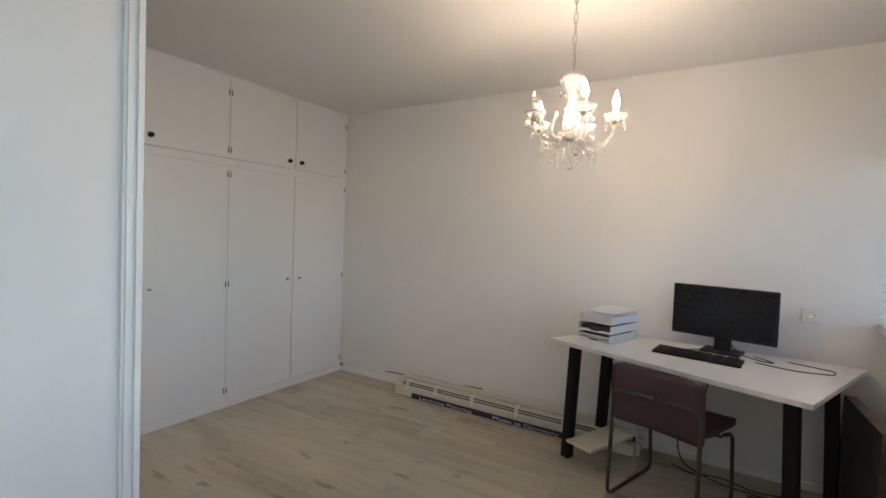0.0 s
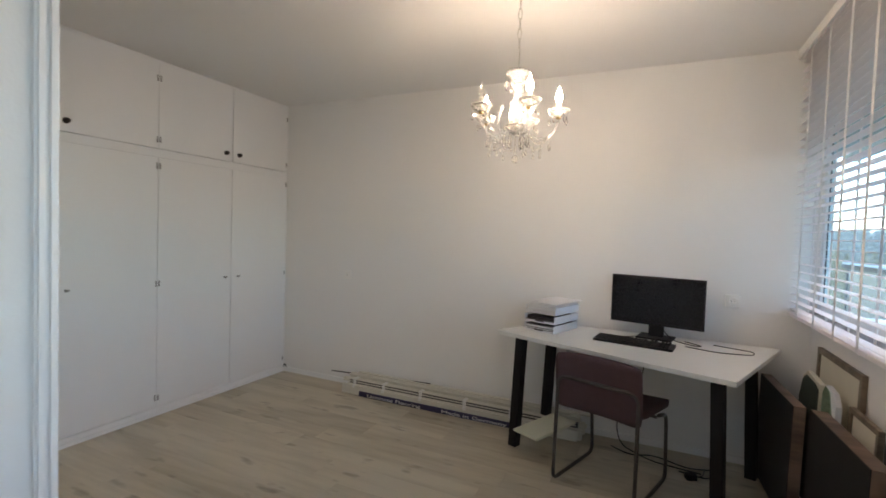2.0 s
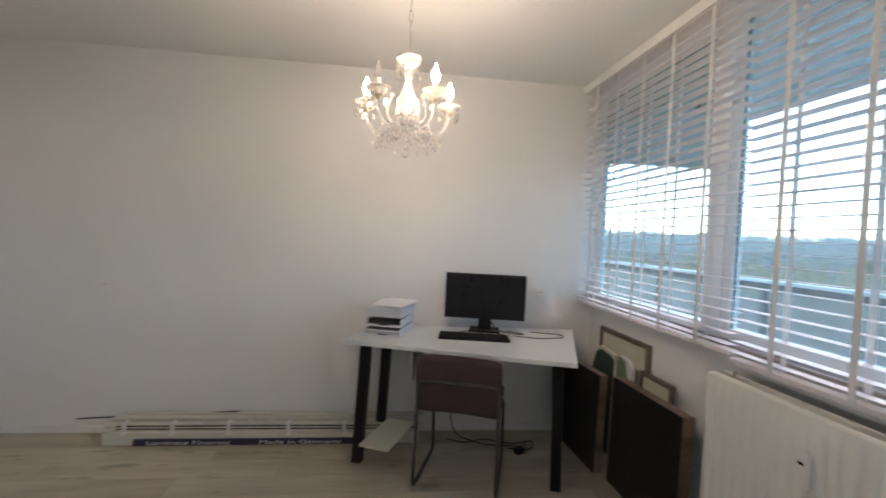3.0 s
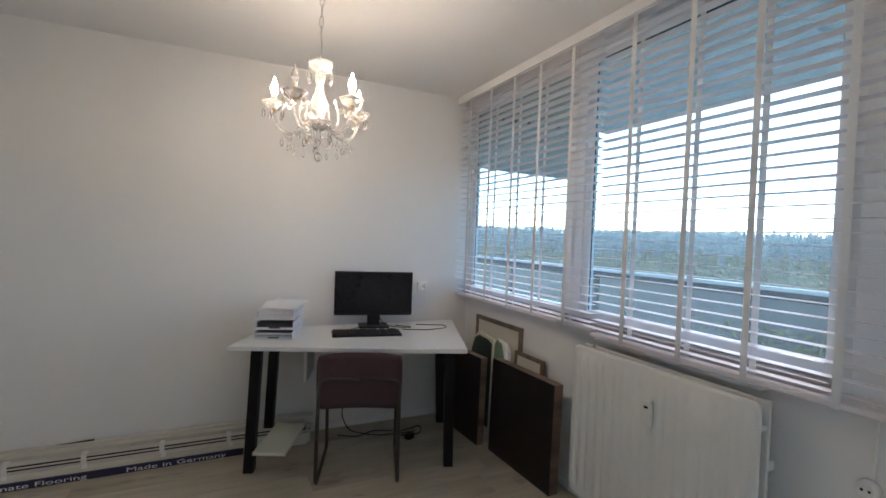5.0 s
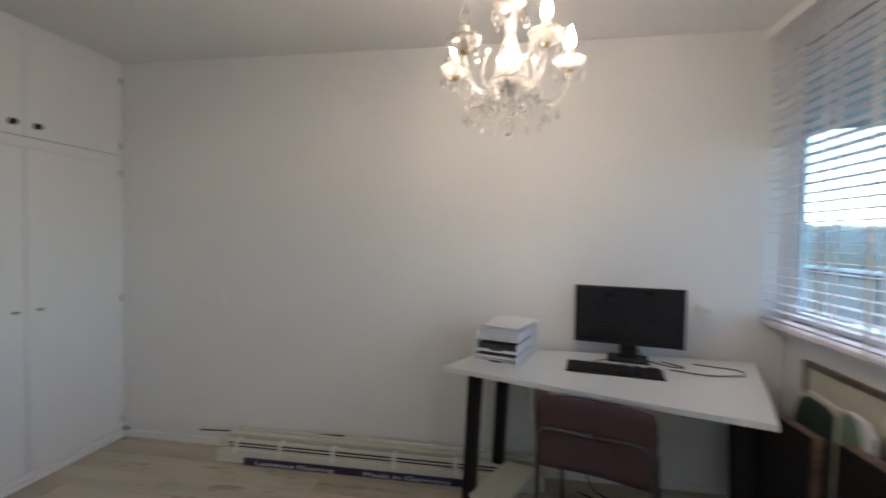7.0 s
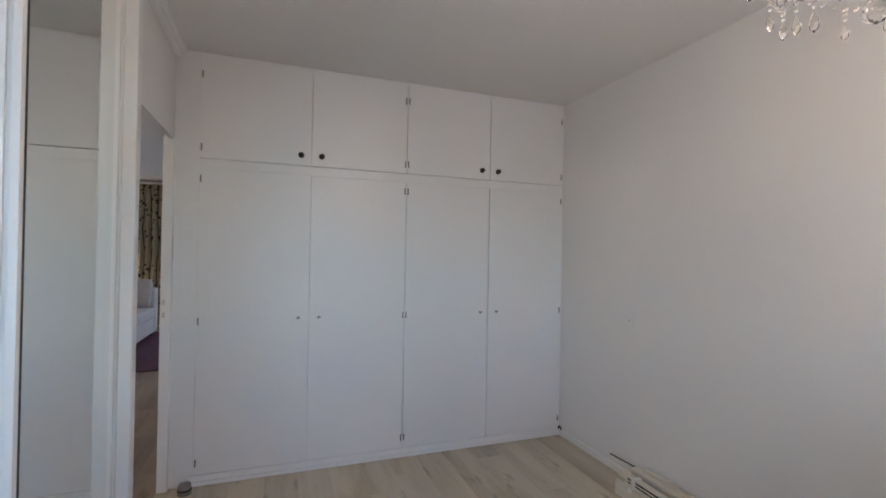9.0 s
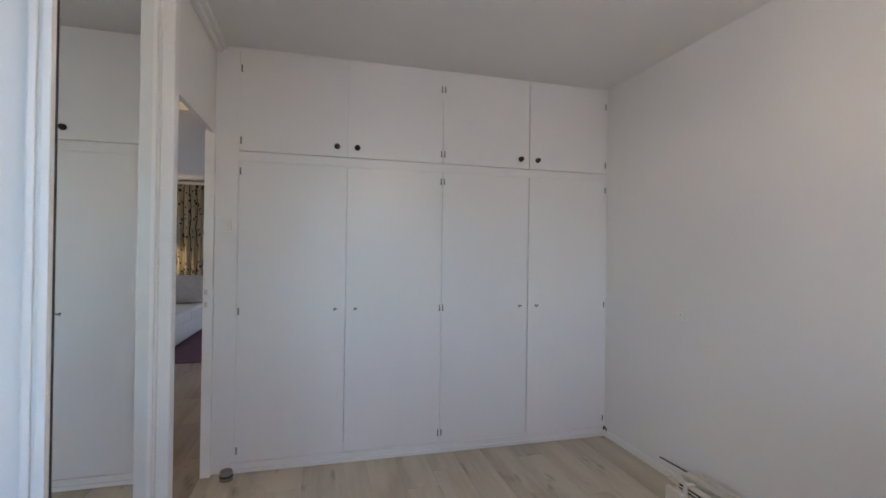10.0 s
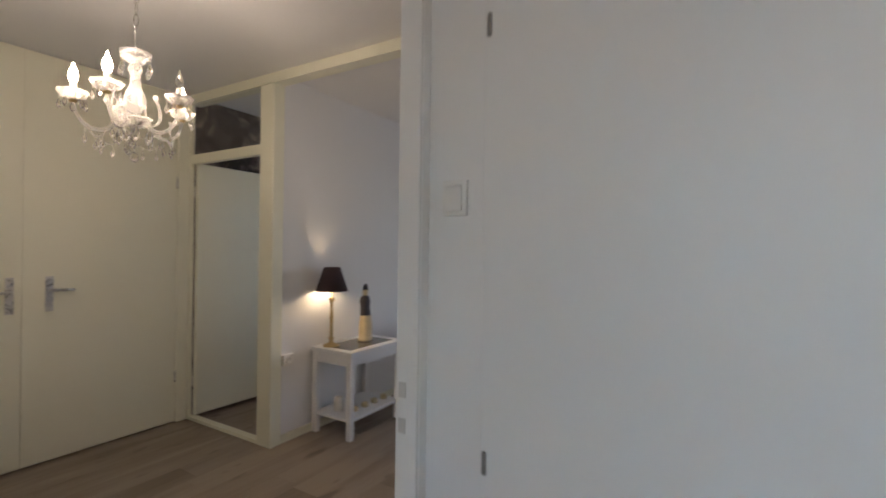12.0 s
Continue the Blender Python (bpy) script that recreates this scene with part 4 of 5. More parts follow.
def picture(m, w, h, bw, label, inner):
    p = thing("picture_frame", label, "picture frame", m, group="pictures leaning under the window")
    part("frame", join(box(0, w, 0, 0.022, 0, bw, 0.003), box(0, w, 0, 0.022, h - bw, h, 0.003), box(0, bw, 0, 0.022, bw, h - bw, 0.003), box(w - bw, w, 0, 0.022, bw, h - bw, 0.003)), FRAME_WOOD, p, "grey-brown wooden frame")
    part("picture", box(bw, w - bw, 0.010, 0.014, bw, h - bw), inner, p, "pale empty picture")
    part("back_board", box(bw * 0.6, w - bw * 0.6, 0.014, 0.020, bw * 0.6, h - bw * 0.6), CARDBOARD if inner is CARD_GREEN else WALNUT_EDGE, p)
    return p


picture(pose(4.084, -0.215, 0.0, -0.9, 0, -90), 0.605, 0.836, 0.030, "grey-brown wooden picture frame with pale mount", PASSE)
picture(pose(4.046, -0.800, 0.0, -1.5, 0, -90), 0.300, 0.690, 0.024, "smaller wooden picture frame with cream mount", PASSE)


def card(corners, y0, y1):
    """A flat sheet or card standing upright, of any outline."""
    return moved(prism(corners, -y1, -y0, 0.0015), pose(0, 0, 0, 90))


pk = thing("wrapped_pack", "pale pack with a dark green print, wrapped in plastic", "pack", pose(3.980, -0.330, 0.0, -1.5, 0, -89))
part("body", card([(0.0, 0.0), (0.285, 0.0), (0.285, 0.722), (0.09, 0.742), (0.03, 0.70), (0.0, 0.60)], 0.004, 0.030), PASSE, pk, "pale cardboard body")
part("print", card([(0.006, 0.10), (0.282, 0.10), (0.280, 0.690), (0.225, 0.712), (0.10, 0.722), (0.045, 0.690), (0.006, 0.590)], 0.0, 0.0038), CARD_GREEN, pk, "dark green print")
wb = thing("gift_box", "white carton with dark green leaf print, leaning between the pictures", "carton", pose(3.998, -0.622, 0.0, -1.5, 0, -89))
part("body", card([(0.0, 0.0), (0.155, 0.0), (0.165, 0.672), (0.120, 0.722), (0.030, 0.735), (0.0, 0.69)], 0.004, 0.028), PAPER, wb, "white card body")
part("leaf_print", card([(0.002, 0.40), (0.140, 0.40), (0.132, 0.610), (0.085, 0.716), (0.028, 0.730), (0.002, 0.690)], 0.0, 0.0038), LEAF_PRINT, wb, "green leaf print with white specks")

# ---- flooring box and battens along the wall ----
cb = thing("flooring_box", "long narrow navy carton printed with white words", "carton", pose(1.040, -0.217, 0, 0, 0, 0.2))
part("carton", box(0, 1.39, 0.0, 0.085, 0.0, 0.041, 0.003), CARDBOARD, cb)
letters("Laminate Flooring", 0.036, LETTER, cb, pose(0.085, -0.0012, 0.008, 90), 0.50)
letters("Made in Germany", 0.036, LETTER, cb, pose(0.770, -0.0012, 0.008, 90), 0.52)
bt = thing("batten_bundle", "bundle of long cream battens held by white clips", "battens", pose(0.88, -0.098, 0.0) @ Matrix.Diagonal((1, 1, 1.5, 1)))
rnd = random.Random(3)
for j, (y, z, w, h) in enumerate(((-0.090, 0.0, 0.026, 0.052), (-0.048, 0.0, 0.050, 0.045), (0.010, 0.0, 0.060, 0.046), (0.064, 0.0, 0.044, 0.052), (-0.046, 0.0455, 0.046, 0.009), (-0.043, 0.0600, 0.044, 0.007), (-0.040, 0.0715, 0.042, 0.006), (-0.002, 0.047, 0.026, 0.016), (0.045, 0.053, 0.060, 0.022), (0.034, 0.0755, 0.060, 0.012), (0.062, 0.088, 0.034, 0.010))):
    o = rnd.uniform(-0.05, 0.04)
    part("batten", box(o, o + 1.97, y - w / 2, y + w / 2, z, z + h, 0.003), BATTEN, bt)
# dark strips stand in for the shade in the gaps between battens
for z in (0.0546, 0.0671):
    part("gap_shade_strip", box(0.03, 1.94, -0.064, -0.026, z, z + 0.0052), DARK_METAL, bt, "thin strip coloured as the shade between battens")
for x in (0.07, 0.36, 0.705, 1.085, 1.45):
    part("clip", join(box(x, x + 0.026, -0.075, -0.068, 0.046, 0.084, 0.0015), box(x, x + 0.026, -0.075, -0.018, 0.079, 0.084, 0.0015)), PLASTIC_W, bt, "white plastic clip")
    part("clip", box(x + 0.012, x + 0.036, -0.108, -0.094, 0.040, 0.056, 0.0015), PLASTIC_W, bt, "white plastic clip")
solid("rod", tube([(0.60, -0.022, 0.100), (1.62, -0.035, 0.152)], 0.005, 6), DARK_METAL, "thin dark rod lying on the battens", "rod")


# ---- chandeliers ----
def chandelier(m, turn, lit, label, drop):
    """Five curved glass arms round a moulded glass stem, hung with crystal drops. drop: ceiling above its middle."""
    c = thing("chandelier", label, "chandelier", m, group="glass chandeliers")
    part("canopy", lathe([(0.0, drop), (0.045, drop), (0.045, drop - 0.012), (0.025, drop - 0.03), (0.006, drop - 0.035), (0.0, drop - 0.036)], 20), CHROME, c)
    link = mesh_of("link", tube([(0.0085 * math.cos(a), 0, 0.021 * math.sin(a)) for a in [2 * math.pi * k / 12 for k in range(13)]], 0.0021, 6), CHROME)
    z, k = drop - 0.045, 0
    while z > 0.255:
        part("chain_link", link, None, c, "", pose(0, 0, z, 0, 0, 90 * (k % 2)))
        z -= 0.036
        k += 1
    part("hook", tube(rounded([(0, 0, z + 0.022), (0.004, 0, z + 0.0), (0, 0, 0.18)], 0.01), 0.003, 6), CHROME, c)
    part("top_cup", lathe([(0.012, 0.150), (0.030, 0.158), (0.046, 0.178), (0.052, 0.188), (0.049, 0.189), (0.040, 0.177), (0.026, 0.163), (0.006, 0.160)], 30, 0.05, 10), FROST, c, "scalloped glass cup")
    part("stem", lathe([(0.0, 0.158), (0.014, 0.155), (0.022, 0.143), (0.023, 0.132), (0.015, 0.116), (0.018, 0.090), (0.030, 0.064), (0.037, 0.040), (0.035, 0.020), (0.024, 0.004), (0.012, 0.0), (0.0, -0.001)], 24), FROST, c, "moulded glass baluster")
    part("hub", lathe([(0.0, 0.0), (0.022, -0.001), (0.030, -0.010), (0.030, -0.022), (0.018, -0.034), (0.008, -0.040), (0.0, -0.041)], 20), CHROME, c, "silver hub")
    part("bowl", lathe([(0.008, -0.040), (0.030, -0.030), (0.052, -0.016), (0.056, -0.012), (0.052, -0.018), (0.028, -0.036), (0.006, -0.048)], 30, 0.05, 10), FROST, c, "small glass bowl")
    drop_me = mesh_of("crystal_drop", lathe([(0.0, 0.0), (0.003, -0.004), (0.0075, -0.016), (0.0065, -0.024), (0.0, -0.031)], 7), CRYSTAL)
    for f in drop_me.polygons:
        f.use_smooth = False
    bead_me = mesh_of("bead", lathe([(0.0, 0.004), (0.0032, 0.0025), (0.0042, 0.0), (0.0032, -0.0025), (0.0, -0.004)], 7), CRYSTAL)

    def pendant(x, y, z, parent=c, s=1.0):
        part("bead", bead_me, None, parent, "", pose(x, y, z - 0.004 * s) @ Matrix.Scale(s, 4))
        part("bead", bead_me, None, parent, "", pose(x, y, z - 0.013 * s) @ Matrix.Scale(s * 0.8, 4))
        part("crystal_drop", drop_me, None, parent, "clear cut-glass drop", pose(x, y, z - 0.018 * s, 0, 0, 40) @ Matrix.Scale(s, 4))

    R = 0.185
    for k in range(5):
        a = radians(turn + 72 * k)
        ca, sa = math.cos(a), math.sin(a)
        pts = [(0.022, -0.015), (0.055, -0.040), (0.095, -0.060), (0.135, -0.058), (0.165, -0.036), (0.180, -0.006), (R, 0.020)]
        fine = rounded([(r * ca, r * sa, z) for r, z in pts], 0.03, 4)
        arm = part("arm", tube(fine, 0.0058, 10), FROST, c, "curved glass arm")
        at = pose(R * ca, R * sa, 0.0, 0, 0, math.degrees(a))
        part("drip_cup", lathe([(0.006, 0.018), (0.022, 0.020), (0.036, 0.030), (0.047, 0.046), (0.045, 0.047), (0.033, 0.034), (0.018, 0.025), (0.004, 0.024)], 36, 0.08, 9), FROST, arm, "scalloped glass drip cup", at)
        part("cup_base", lathe([(0.0, 0.012), (0.011, 0.012), (0.013, 0.020), (0.0, 0.0215)], 14), BRASS, arm, "", at)
        part("candle", lathe([(0.0, 0.026), (0.0105, 0.026), (0.0105, 0.072), (0.0, 0.073)], 14), CANDLE, arm, "cream candle sleeve", at)
        on = lit[k]
        part("bulb", lathe([(0.0, 0.072), (0.008, 0.073), (0.0130, 0.082), (0.0145, 0.091), (0.0120, 0.103), (0.0055, 0.115), (0.0018, 0.127), (0.0, 0.130)], 14), BULB_ON if on else BULB_OFF, arm, "lit flame-shaped bulb" if on else "unlit flame-shaped bulb", at)
        for j in range(5):
            b = 2 * math.pi * (j + 0.5) / 5
            pendant(R * ca + 0.040 * math.cos(b), R * sa + 0.040 * math.sin(b), 0.040, arm, 1.0)
        b = a + radians(36)          # an upright glass scroll between two arms
        part("scroll", tube(rounded([(r * math.cos(b), r * math.sin(b), z) for r, z in ((0.026, -0.020), (0.060, -0.034), (0.084, -0.010), (0.078, 0.030), (0.066, 0.052))], 0.02, 4), 0.0050, 10), FROST, c, "upright glass scroll")
        part("scroll_tip", lathe([(0.0, -0.007), (0.007, -0.005), (0.009, 0.002), (0.006, 0.009), (0.0, 0.010)], 12), FROST, c, "", pose(0.066 * math.cos(b), 0.066 * math.sin(b), 0.056))
        for r, z in ((0.06, -0.046), (0.11, -0.066), (0.15, -0.054)):
            pendant(r * ca, r * sa, z, arm, 1.0)
        for j in range(11):          # a bead swag to the next arm
            t = (j + 1) / 12
            a2 = a + radians(72 * t)
            rr = 0.145 - 0.028 * math.sin(math.pi * t)
            part("bead", bead_me, None, arm, "", pose(rr * math.cos(a2), rr * math.sin(a2), -0.052 - 0.035 * math.sin(math.pi * t)) @ Matrix.Scale(1.2, 4))
            if j in (3, 7):
                pendant(rr * math.cos(a2), rr * math.sin(a2), -0.056 - 0.035 * math.sin(math.pi * t), arm, 0.8)
    for k in range(6):
        a = radians(turn + 30 + 60 * k)
        pendant(0.050 * math.cos(a), 0.050 * math.sin(a), 0.180, c, 1.3)
        pendant(0.052 * math.cos(a), 0.052 * math.sin(a), -0.016, c, 1.5)
    for j in range(8):
        part("bead", bead_me, None, c, "", pose(0, 0, -0.048 - 0.0088 * j) @ Matrix.Scale(1.3, 4))
    ball = bmesh.new()
    bmesh.ops.create_icosphere(ball, subdivisions=2, radius=0.016)
    part("crystal_ball", ball, CRYSTAL, c, "faceted crystal ball", pose(0, 0, -0.132))
    return c


SCALE = Matrix.Diagonal((1.02, 1.02, 1.25, 1))
chandelier(pose(2.640, -1.325, 1.918) @ SCALE, -130, (0, 1, 1, 1, 1), "lit glass chandelier with crystal drops on a chain", (H - 1.918) / 1.25)
chandelier(pose(-0.09, -4.065, 1.877) @ SCALE, 40, (1, 0, 1, 0, 1), "lit glass chandelier hanging in the hall", (H - 1.877) / 1.25)

# ---- hall beyond the doorway ----
YH, XP, YT = -5.75, -1.267, -4.752
solid("wall_hall_south", box(-1.267, 1.62, YH - 0.15, YH - 0.06, -0.012, H), PAINT, "cream hall wall behind the closets", "wall", "structure")
solid("wall_hall_end", box(1.62, 1.72, -5.95, YB - 0.1, -0.012, H), PAINT, "plain wall closing the hall", "wall", "structure")


def closet_door(name, x0, x1, hand, hinge_x):
    d = thing(name, "tall flush cream closet door with steel lever handle", "door", pose(0, YH, 0), kind="structure", group="hall closet doors")
    part("leaf", box(x0 + 0.0008, x1 - 0.0006, -0.04, 0.0, 0.010, H - 0.006, 0.001), CREAM, d)
    hx = hand
    s = 1 if hx > (x0 + x1) / 2 else -1
    h = part("door_handle", box(hx - 0.020, hx + 0.020, 0.0, 0.006, 0.95, 1.17, 0.003), CHROME, d, "brushed steel handle plate")
    part("lever", tube(rounded([(hx, 0.004, 1.085), (hx, 0.050, 1.085), (hx - s * 0.115, 0.052, 1.083)], 0.018), 0.009, 8), CHROME, h)
    for z in (0.36, 1.86):
        part("hinge", lathe([(0, -0.045), (0.007, -0.044), (0.007, 0.044), (0, 0.045)], 8), CHROME, d, "", pose(hinge_x, 0.004, z))


closet_door("door_3", -1.185, -0.263, -0.395, -1.180)
closet_door("door_4", -0.263, 0.66, -0.205, 0.655)
solid("trim_closet", join(box(-1.267, -1.187, YH - 0.06, YH + 0.012, 0, H, 0.003), box(0.66, 1.62, YH - 0.06, YH, 0, H)), CREAM, "cream frame round the closet doors", "trim", "structure")
# glazed partition: posts, beam, transom and an open door
solid("hall_post", box(XP - 0.09, XP, -4.882, -4.738, 0, 2.49, 0.006), CREAM, "square cream timber post", "post", "structure")
solid("hall_beam", box(XP - 0.09, XP + 0.004, -5.75, -2.72, 2.49, H, 0.004), CREAM, "cream painted beam under the ceiling", "beam", "structure")
solid("door_5", join(box(XP - 0.035, XP - 0.004, -5.75, -5.722, 0, 2.49, 0.004), box(XP - 0.050, XP - 0.004, -5.722, -4.882, 2.018, 2.090, 0.004), box(XP - 0.060, XP - 0.004, -5.722, -4.882, 0.0, 0.028, 0.004)), CREAM, "cream door frame with a fanlight above", "door frame", "structure")
fan = thing("window_3", "clear fanlight pane above the inner door", "window", kind="structure")
part("pane", box(XP - 0.030, XP - 0.025, -5.722, -4.882, 2.090, 2.49), CLEAN_PANE, fan)
ind = thing("door_6", "plain cream inner door standing wide open", "door", pose(XP - 0.040, -5.716, 0, 0, 0, 178.5), kind="structure")
part("leaf", box(0.0, 0.83, -0.038, 0.0, 0.035, 2.025, 0.002), CREAM, ind)
for z in (0.30, 1.80):
    part("hinge", lathe([(0, -0.04), (0.007, -0.039), (0.007, 0.039), (0, 0.04)], 8), CHROME, ind, "", pose(0.0, 0.004, z))
solid("wall_inner_south", box(-2.9, XP, -5.95, -5.755, -0.012, H), WALLPAPER, "dark floral wallpapered wall of the inner room", "wall", "structure")
# the opening in this unseen wall is made up for the added lamp
solid("wall_inner_west", join(box(-2.9, -2.8, -5.755, YT - 0.10, -0.012, 0.9), box(-2.9, -2.8, -5.755, YT - 0.10, 2.2, H), box(-2.9, -2.8, -5.755, -5.65, 0.9, 2.2), box(-2.9, -2.8, YT - 0.20, YT - 0.10, 0.9, 2.2)), PAINT, "unseen inner room wall with an opening added for light", "wall", "structure")
solid("wall_living_south", box(-6.6, XP - 0.09, YT - 0.10, YT, -0.012, H), PAINT, "white wall behind the console table", "wall", "structure")
solid("wall_living_west", join(box(-6.6, -6.3, YT, -3.0, -0.012, H), box(-6.6, -6.3, -3.0, -0.8, -0.012, 0.7), box(-6.6, -6.3, -3.0, -0.8, 2.35, H), box(-6.6, -6.3, -0.8, 0.0, -0.012, H)), PAINT, "white living room wall behind the curtains", "wall", "structure")
solid("wall_hall_north", box(-1.34, -0.62, YS - 0.045, YS, -0.012, H), PAINT, "white hall wall", "wall", "structure")
solid("wall_living_east", box(-1.34, -1.267, YS, 0.0, -0.012, H), PAINT, "white living room wall", "wall", "structure")
solid("baseboard_hall", box(-6.3, XP - 0.092, YT, YT + 0.012, 0, 0.06, 0.003), CREAM, "low cream skirting", "baseboard", "structure")
socket(pose(-1.405, YT, 0.58, 0, 0, 180), "white wall socket beside the post")

# console table
tb = thing("console_table", "white console table with glass top and lower shelf", "console table", pose(-2.240, -4.735, 0))
W, D, T = 0.60, 0.38, 0.635
for x in (0.0, W - 0.042):
    for y in (0.0, D - 0.042):
        part("leg", box(x, x + 0.042, y, y + 0.042, 0, T - 0.03, 0.003), TRIM, tb)
part("top_frame", join(box(-0.015, W + 0.015, -0.005, 0.05, T - 0.03, T, 0.004), box(-0.015, W + 0.015, D - 0.05, D + 0.015, T - 0.03, T, 0.004), box(-0.015, 0.05, 0.05, D - 0.05, T - 0.03, T, 0.004), box(W - 0.05, W + 0.015, 0.05, D - 0.05, T - 0.03, T, 0.004)), TRIM, tb)
part("glass_top", box(0.05, W - 0.05, 0.05, D - 0.05, T - 0.010, T - 0.003), mat("tinted_glass", (0.10, 0.10, 0.09), 0.06, vary=0.02), tb, "dark reflecting glass inset")
part("apron", join(box(0.042, W - 0.042, D - 0.032, D - 0.012, T - 0.11, T - 0.03, 0.002), box(0.042, W - 0.042, 0.010, 0.03, T - 0.11, T - 0.03, 0.002), box(0.010, 0.03, 0.042, D - 0.042, T - 0.11, T - 0.03, 0.002), box(W - 0.03, W - 0.010, 0.042, D - 0.042, T - 0.11, T - 0.03, 0.002)), TRIM, tb)
part("lower_shelf", box(0.008, W - 0.008, 0.008, D - 0.008, 0.130, 0.152, 0.003), TRIM, tb)
for k in range(4):
    t = solid("candle_holder", lathe([(0.0, 0.0), (0.026, 0.0), (0.028, 0.012), (0.024, 0.03), (0.021, 0.03), (0.022, 0.012), (0.0, 0.008)], 16), GOLD, "small gold glass candle holder on the shelf", "candle holder", "", pose(-2.16 + 0.115 * k, -4.47, 0.152), "candle holders on the shelf")
jar = solid("small_jar", lathe([(0.0, 0.0), (0.034, 0.0), (0.036, 0.05), (0.028, 0.085), (0.030, 0.10), (0.0, 0.10)], 16), CANDLE, "small cream jar on the lower shelf", "jar", "", pose(-1.76, -4.58, 0.152))


def table_lamp(m, label, hgt, shade_mat, rs, power, base_mat):
    p = thing("table_lamp", label, "table lamp", m, group="lit table lamps")
    part("base", lathe([(0.0, 0.0), (0.060, 0.0), (0.062, 0.008), (0.045, 0.016), (0.020, 0.026), (0.014, 0.045), (0.022, 0.06), (0.013, 0.075), (0.011, 0.20), (0.017, 0.215), (0.011, 0.23), (0.010, hgt - 0.09), (0.018, hgt - 0.075), (0.024, hgt - 0.055), (0.008, hgt - 0.05), (0.008, hgt + 0.021), (0.0, hgt + 0.022)], 20), base_mat, p, "turned antique brass stand")
    z0, z1 = hgt, hgt + rs * 1.5
    part("shade", lathe([(rs, z0), (rs * 0.52, z1), (rs * 0.51, z1), (rs * 0.985, z0), (rs, z0)], 32, caps=False), shade_mat, p, "tapered fabric shade")
    part("bulb", lathe([(0.0, hgt + 0.022), (0.012, hgt + 0.026), (0.022, hgt + 0.050), (0.018, hgt + 0.080), (0.0, hgt + 0.090)], 14), glow("table_bulb", (1.0, 0.78, 0.45), power), p, "lit bulb")
    return p


table_lamp(pose(-1.725, -4.632, T), "brass table lamp with a dark aubergine shade, lit", 0.415, SHADE, 0.118, 32, BRASS)


def figure():
    """A plain standing figure: a wide robe under a dark cloak."""
    bm = lathe([(0.0, 0.0), (0.075, 0.0), (0.075, 0.015), (0.066, 0.02), (0.070, 0.10), (0.056, 0.20), (0.048, 0.27), (0.056, 0.31), (0.046, 0.345), (0.022, 0.36), (0.026, 0.385), (0.030, 0.405), (0.022, 0.435), (0.014, 0.45), (0.0, 0.452)], 20)
    for v in bm.verts:
        v.co.y *= 0.75
        v.co.x += 0.012 * math.sin(v.co.z * 14)
    for f in bm.faces:
        c = f.calc_center_median()
        f.material_index = 1 if (0.21 < c.z < 0.36 and c.x < 0.022) or c.z > 0.40 else 0
    return bm


fg = new("figurine", mesh_of("figurine", figure(), FIG_ROBE, FIG_CLOAK))
fg.matrix_basis = pose(-2.05, -4.58, T, 0, 0, 200)
tagged(fg, "carved figurine in gold robe and dark cloak on the table", "figurine")

# ---- living room, far off ----
solid("rug", moved(box(-1.35, 1.35, -0.95, 0.95, 0.0, 0.012, 0.004), Matrix()), RUG, "plum red patterned rug under the sofa", "rug", "", pose(-4.28, -3.62, 0.0))


def cushion(m, w, h, material, label):
    return solid("cushion", moved(pad(w, h, 0.05, 0.0, 0.05), Matrix()), material, label, "cushion", "", m, "scatter cushions")


def sofa(m, ln, label):
    s = thing("sofa", label, "sofa", m)
    part("base", box(0.02, ln - 0.02, -0.88, -0.02, 0.06, 0.30, 0.02), SOFA, s)
    part("backrest", box(0.03, ln - 0.03, -0.20, 0.0, 0.30, 0.82, 0.06, 3), SOFA, s)
    for x in (0.0, ln - 0.20):
        part("armrest", box(x, x + 0.20, -0.90, -0.01, 0.05, 0.75, 0.05, 3), SOFA, s)
    n = 2
    for k in range(n):
        w = (ln - 0.42) / n
        part("seat_cushion", box(0.21 + k * w, 0.21 + (k + 1) * w - 0.008, -0.90, -0.20, 0.30, 0.45, 0.04, 3), SOFA, s)
    for x in (0.05, ln - 0.09):
        for y in (-0.84, -0.09):
            part("foot", box(x, x + 0.04, y, y + 0.04, 0, 0.06, 0.004), BLACK, s)
    return s


sofa(pose(-3.17, YT + 0.03, 0.012, 0, 0, 180), 2.2, "long cream cotton sofa against the white wall")
cushion(pose(-3.62, -4.55, 0.66, -18, 0, 176), 0.45, 0.42, CUSHION, "pale printed cushion leaning on the sofa back")
cushion(pose(-3.95, -4.53, 0.65, -18, 8, 186), 0.42, 0.42, SOFA, "cream cushion leaning on the sofa back")
cushion(pose(-5.08, -4.10, 0.69, -18, 0, 92), 0.48, 0.44, CUSHION, "pale lettered cushion leaning on the far armrest")
cushion(pose(-4.75, -4.50, 0.68, -18, 0, 180), 0.46, 0.44, SOFA, "white cushion leaning on the sofa back")


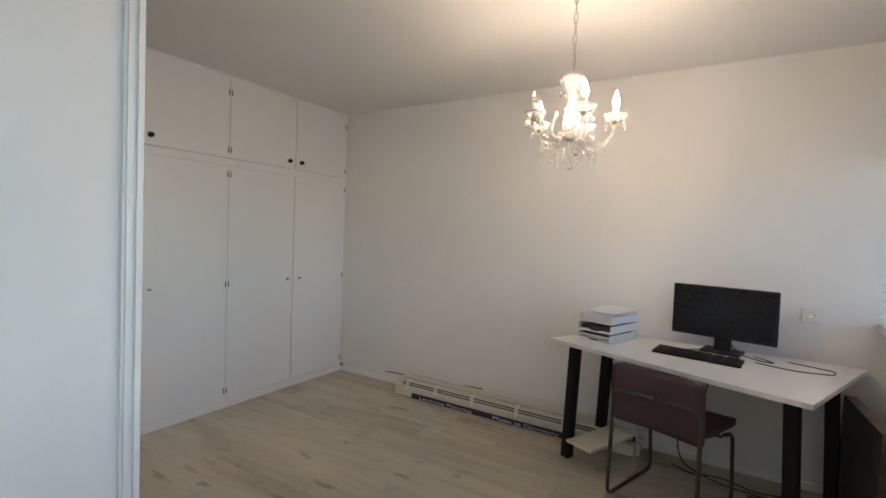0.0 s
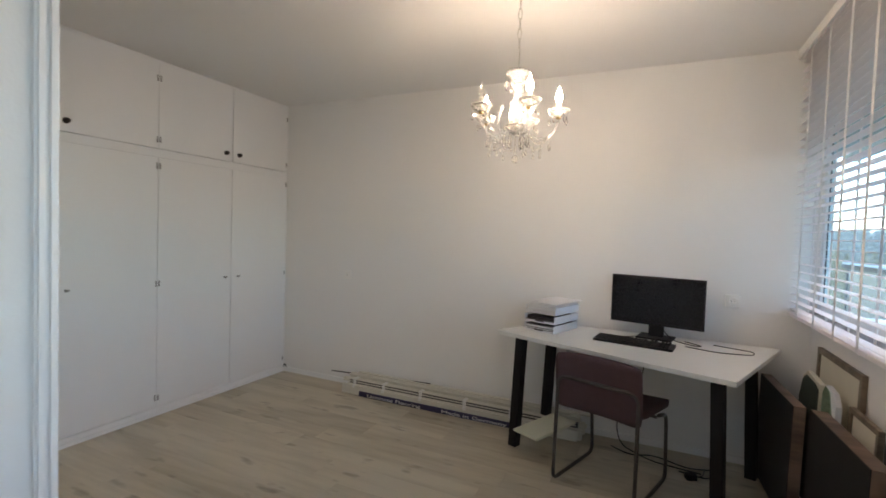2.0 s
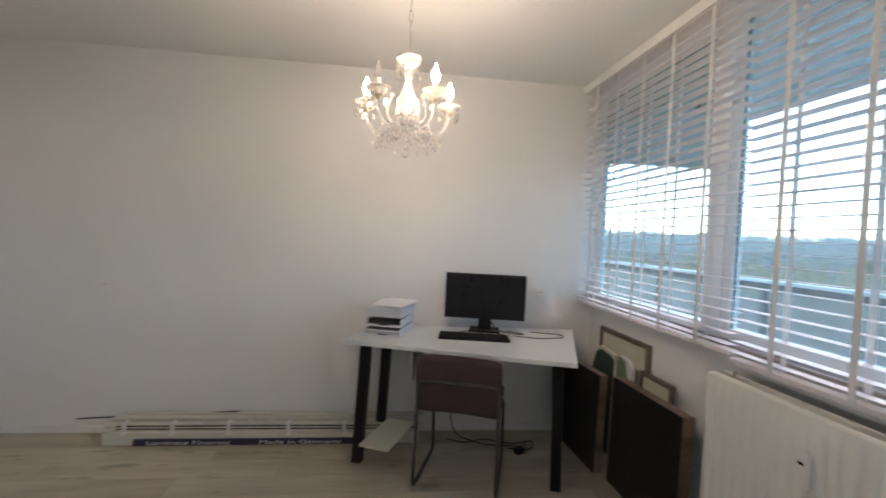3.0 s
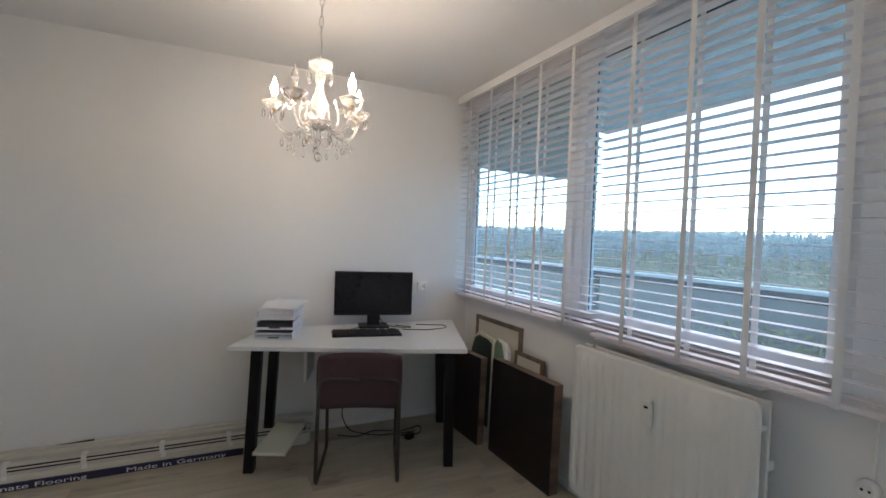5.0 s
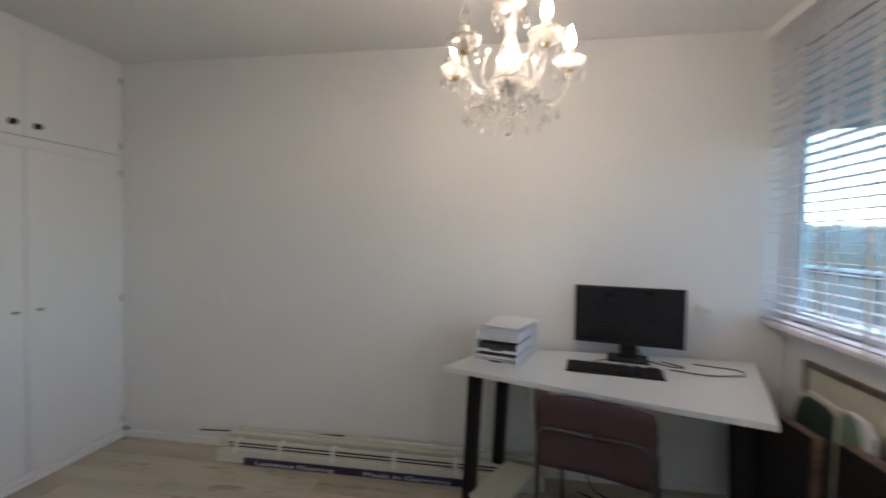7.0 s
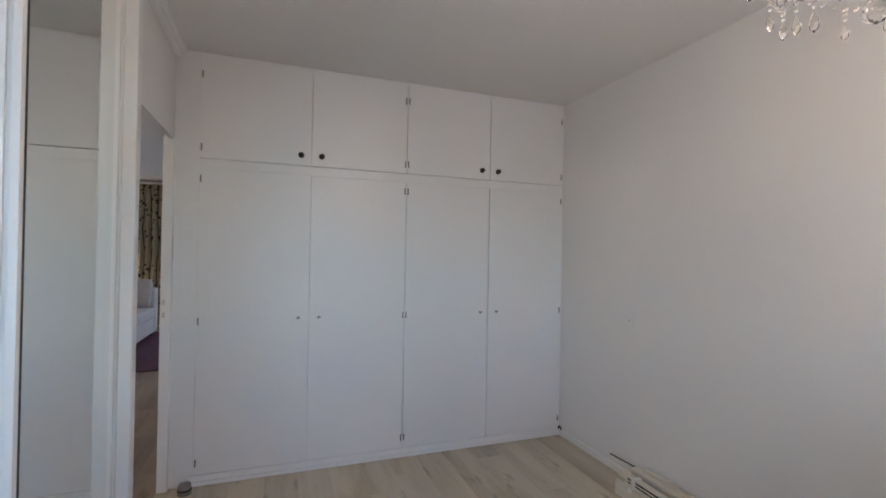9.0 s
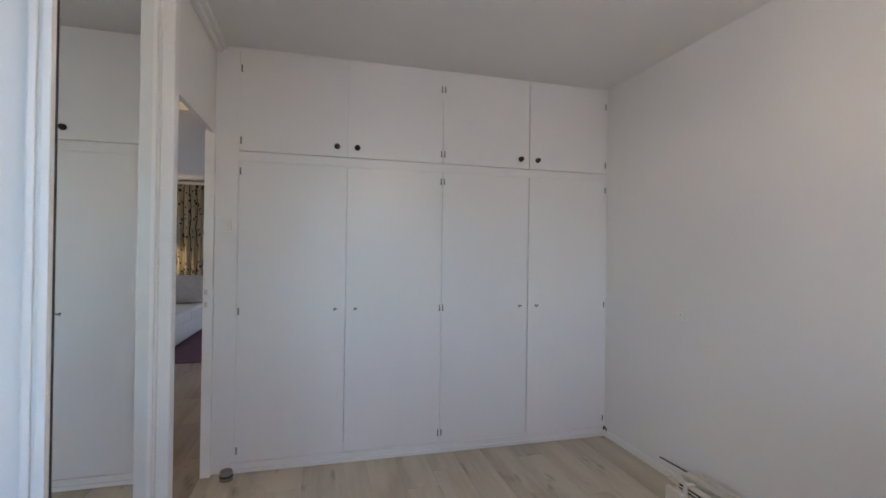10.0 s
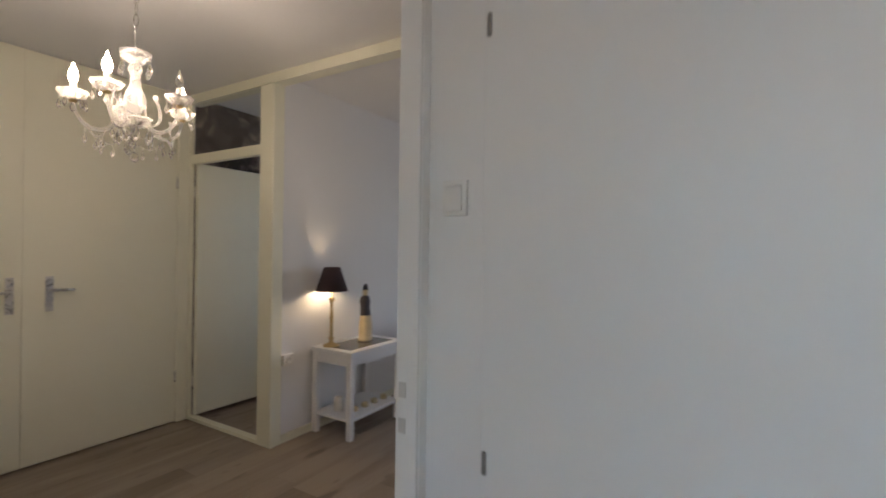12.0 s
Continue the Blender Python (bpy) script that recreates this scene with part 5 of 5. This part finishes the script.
def curtain(y0, y1):
    bm = bmesh.new()
    n = 130
    rows = []
    rnd = random.Random(9)
    for i in range(n + 1):
        y = y0 + (y1 - y0) * i / n
        x = 0.035 * math.sin(i * 0.62 + 0.6 * math.sin(i * 0.13))
        rows.append([bm.verts.new((x * (0.7 + 0.5 * k / 6), y, 0.04 + 2.44 * (1 - k / 6))) for k in range(7)])
    for a, b in zip(rows, rows[1:]):
        for k in range(6):
            bm.faces.new((a[k], b[k], b[k + 1], a[k + 1])).smooth = True
    bmesh.ops.solidify(bm, geom=bm.faces[:], thickness=0.002)
    return bm


ct = thing("curtain", "long cream curtain printed with dark leafy vines", "curtain", pose(-6.16, 0, 0))
part("cloth", curtain(-4.76, -3.30), CURTAIN, ct)
part("rail", box(-0.03, 0.03, -4.78, -0.5, 2.485, 2.51, 0.003), TRIM, ct)
fl = thing("floor_lamp", "lit floor lamp with an olive drum shade", "floor lamp", pose(-5.90, -4.60, 0.0))
part("stand", lathe([(0.0, 0.0), (0.12, 0.0), (0.12, 0.015), (0.012, 0.03), (0.010, 1.45), (0.0, 1.45)], 18), BRASS, fl)
part("shade", lathe([(0.13, 1.405), (0.075, 1.640), (0.073, 1.640), (0.128, 1.405), (0.13, 1.405)], 28, caps=False), mat("olive_shade", (0.20, 0.17, 0.08), 0.9, vary=0.1, scale=30), fl)
part("bulb", lathe([(0.0, 1.45), (0.02, 1.47), (0.03, 1.51), (0.0, 1.55)], 12), glow("floor_lamp_bulb", (1.0, 0.78, 0.45), 70), fl)

# ---- laminate planks ----
def planks(x0, x1, y0, y1, material, seed):
    """Staggered boards laid along x; shared meshes, each with its own grain."""
    rnd = random.Random(seed)
    wd, ln, gap = 0.192, 1.285, 0.0007
    cache = {}
    y = y0
    while y < y1 - 0.01:
        w = min(wd, y1 - y)
        x = x0 - rnd.random() * ln
        while x < x1 - 0.01:
            a, b = max(x, x0), min(x + ln, x1)
            x += ln
            if b - a < 0.02:
                continue
            key = (round(b - a, 2), round(w, 3))
            if key not in cache:
                bm = box(-(b - a) / 2 + gap / 2, (b - a) / 2 - gap / 2, -w / 2 + gap / 2, w / 2 - gap / 2, -0.012, 0.0)
                top = [e for e in bm.edges if all(v.co.z > -0.001 for v in e.verts)]
                bmesh.ops.bevel(bm, geom=top, offset=0.0004, segments=1, affect="EDGES")
                cache[key] = mesh_of("plank", bm, material)
            part("plank", cache[key], None, floor_slab, "", pose((a + b) / 2, y + w / 2, 0))
        y += wd


planks(-0.02, XW, YS - 0.05, 0.0, LAMINATE, 1)
planks(XE, XW, YB, YS - 0.05, LAMINATE, 2)
planks(XP - 3.3, 1.62, YH - 0.19, YS - 0.05, LAMINATE_DIM, 3)
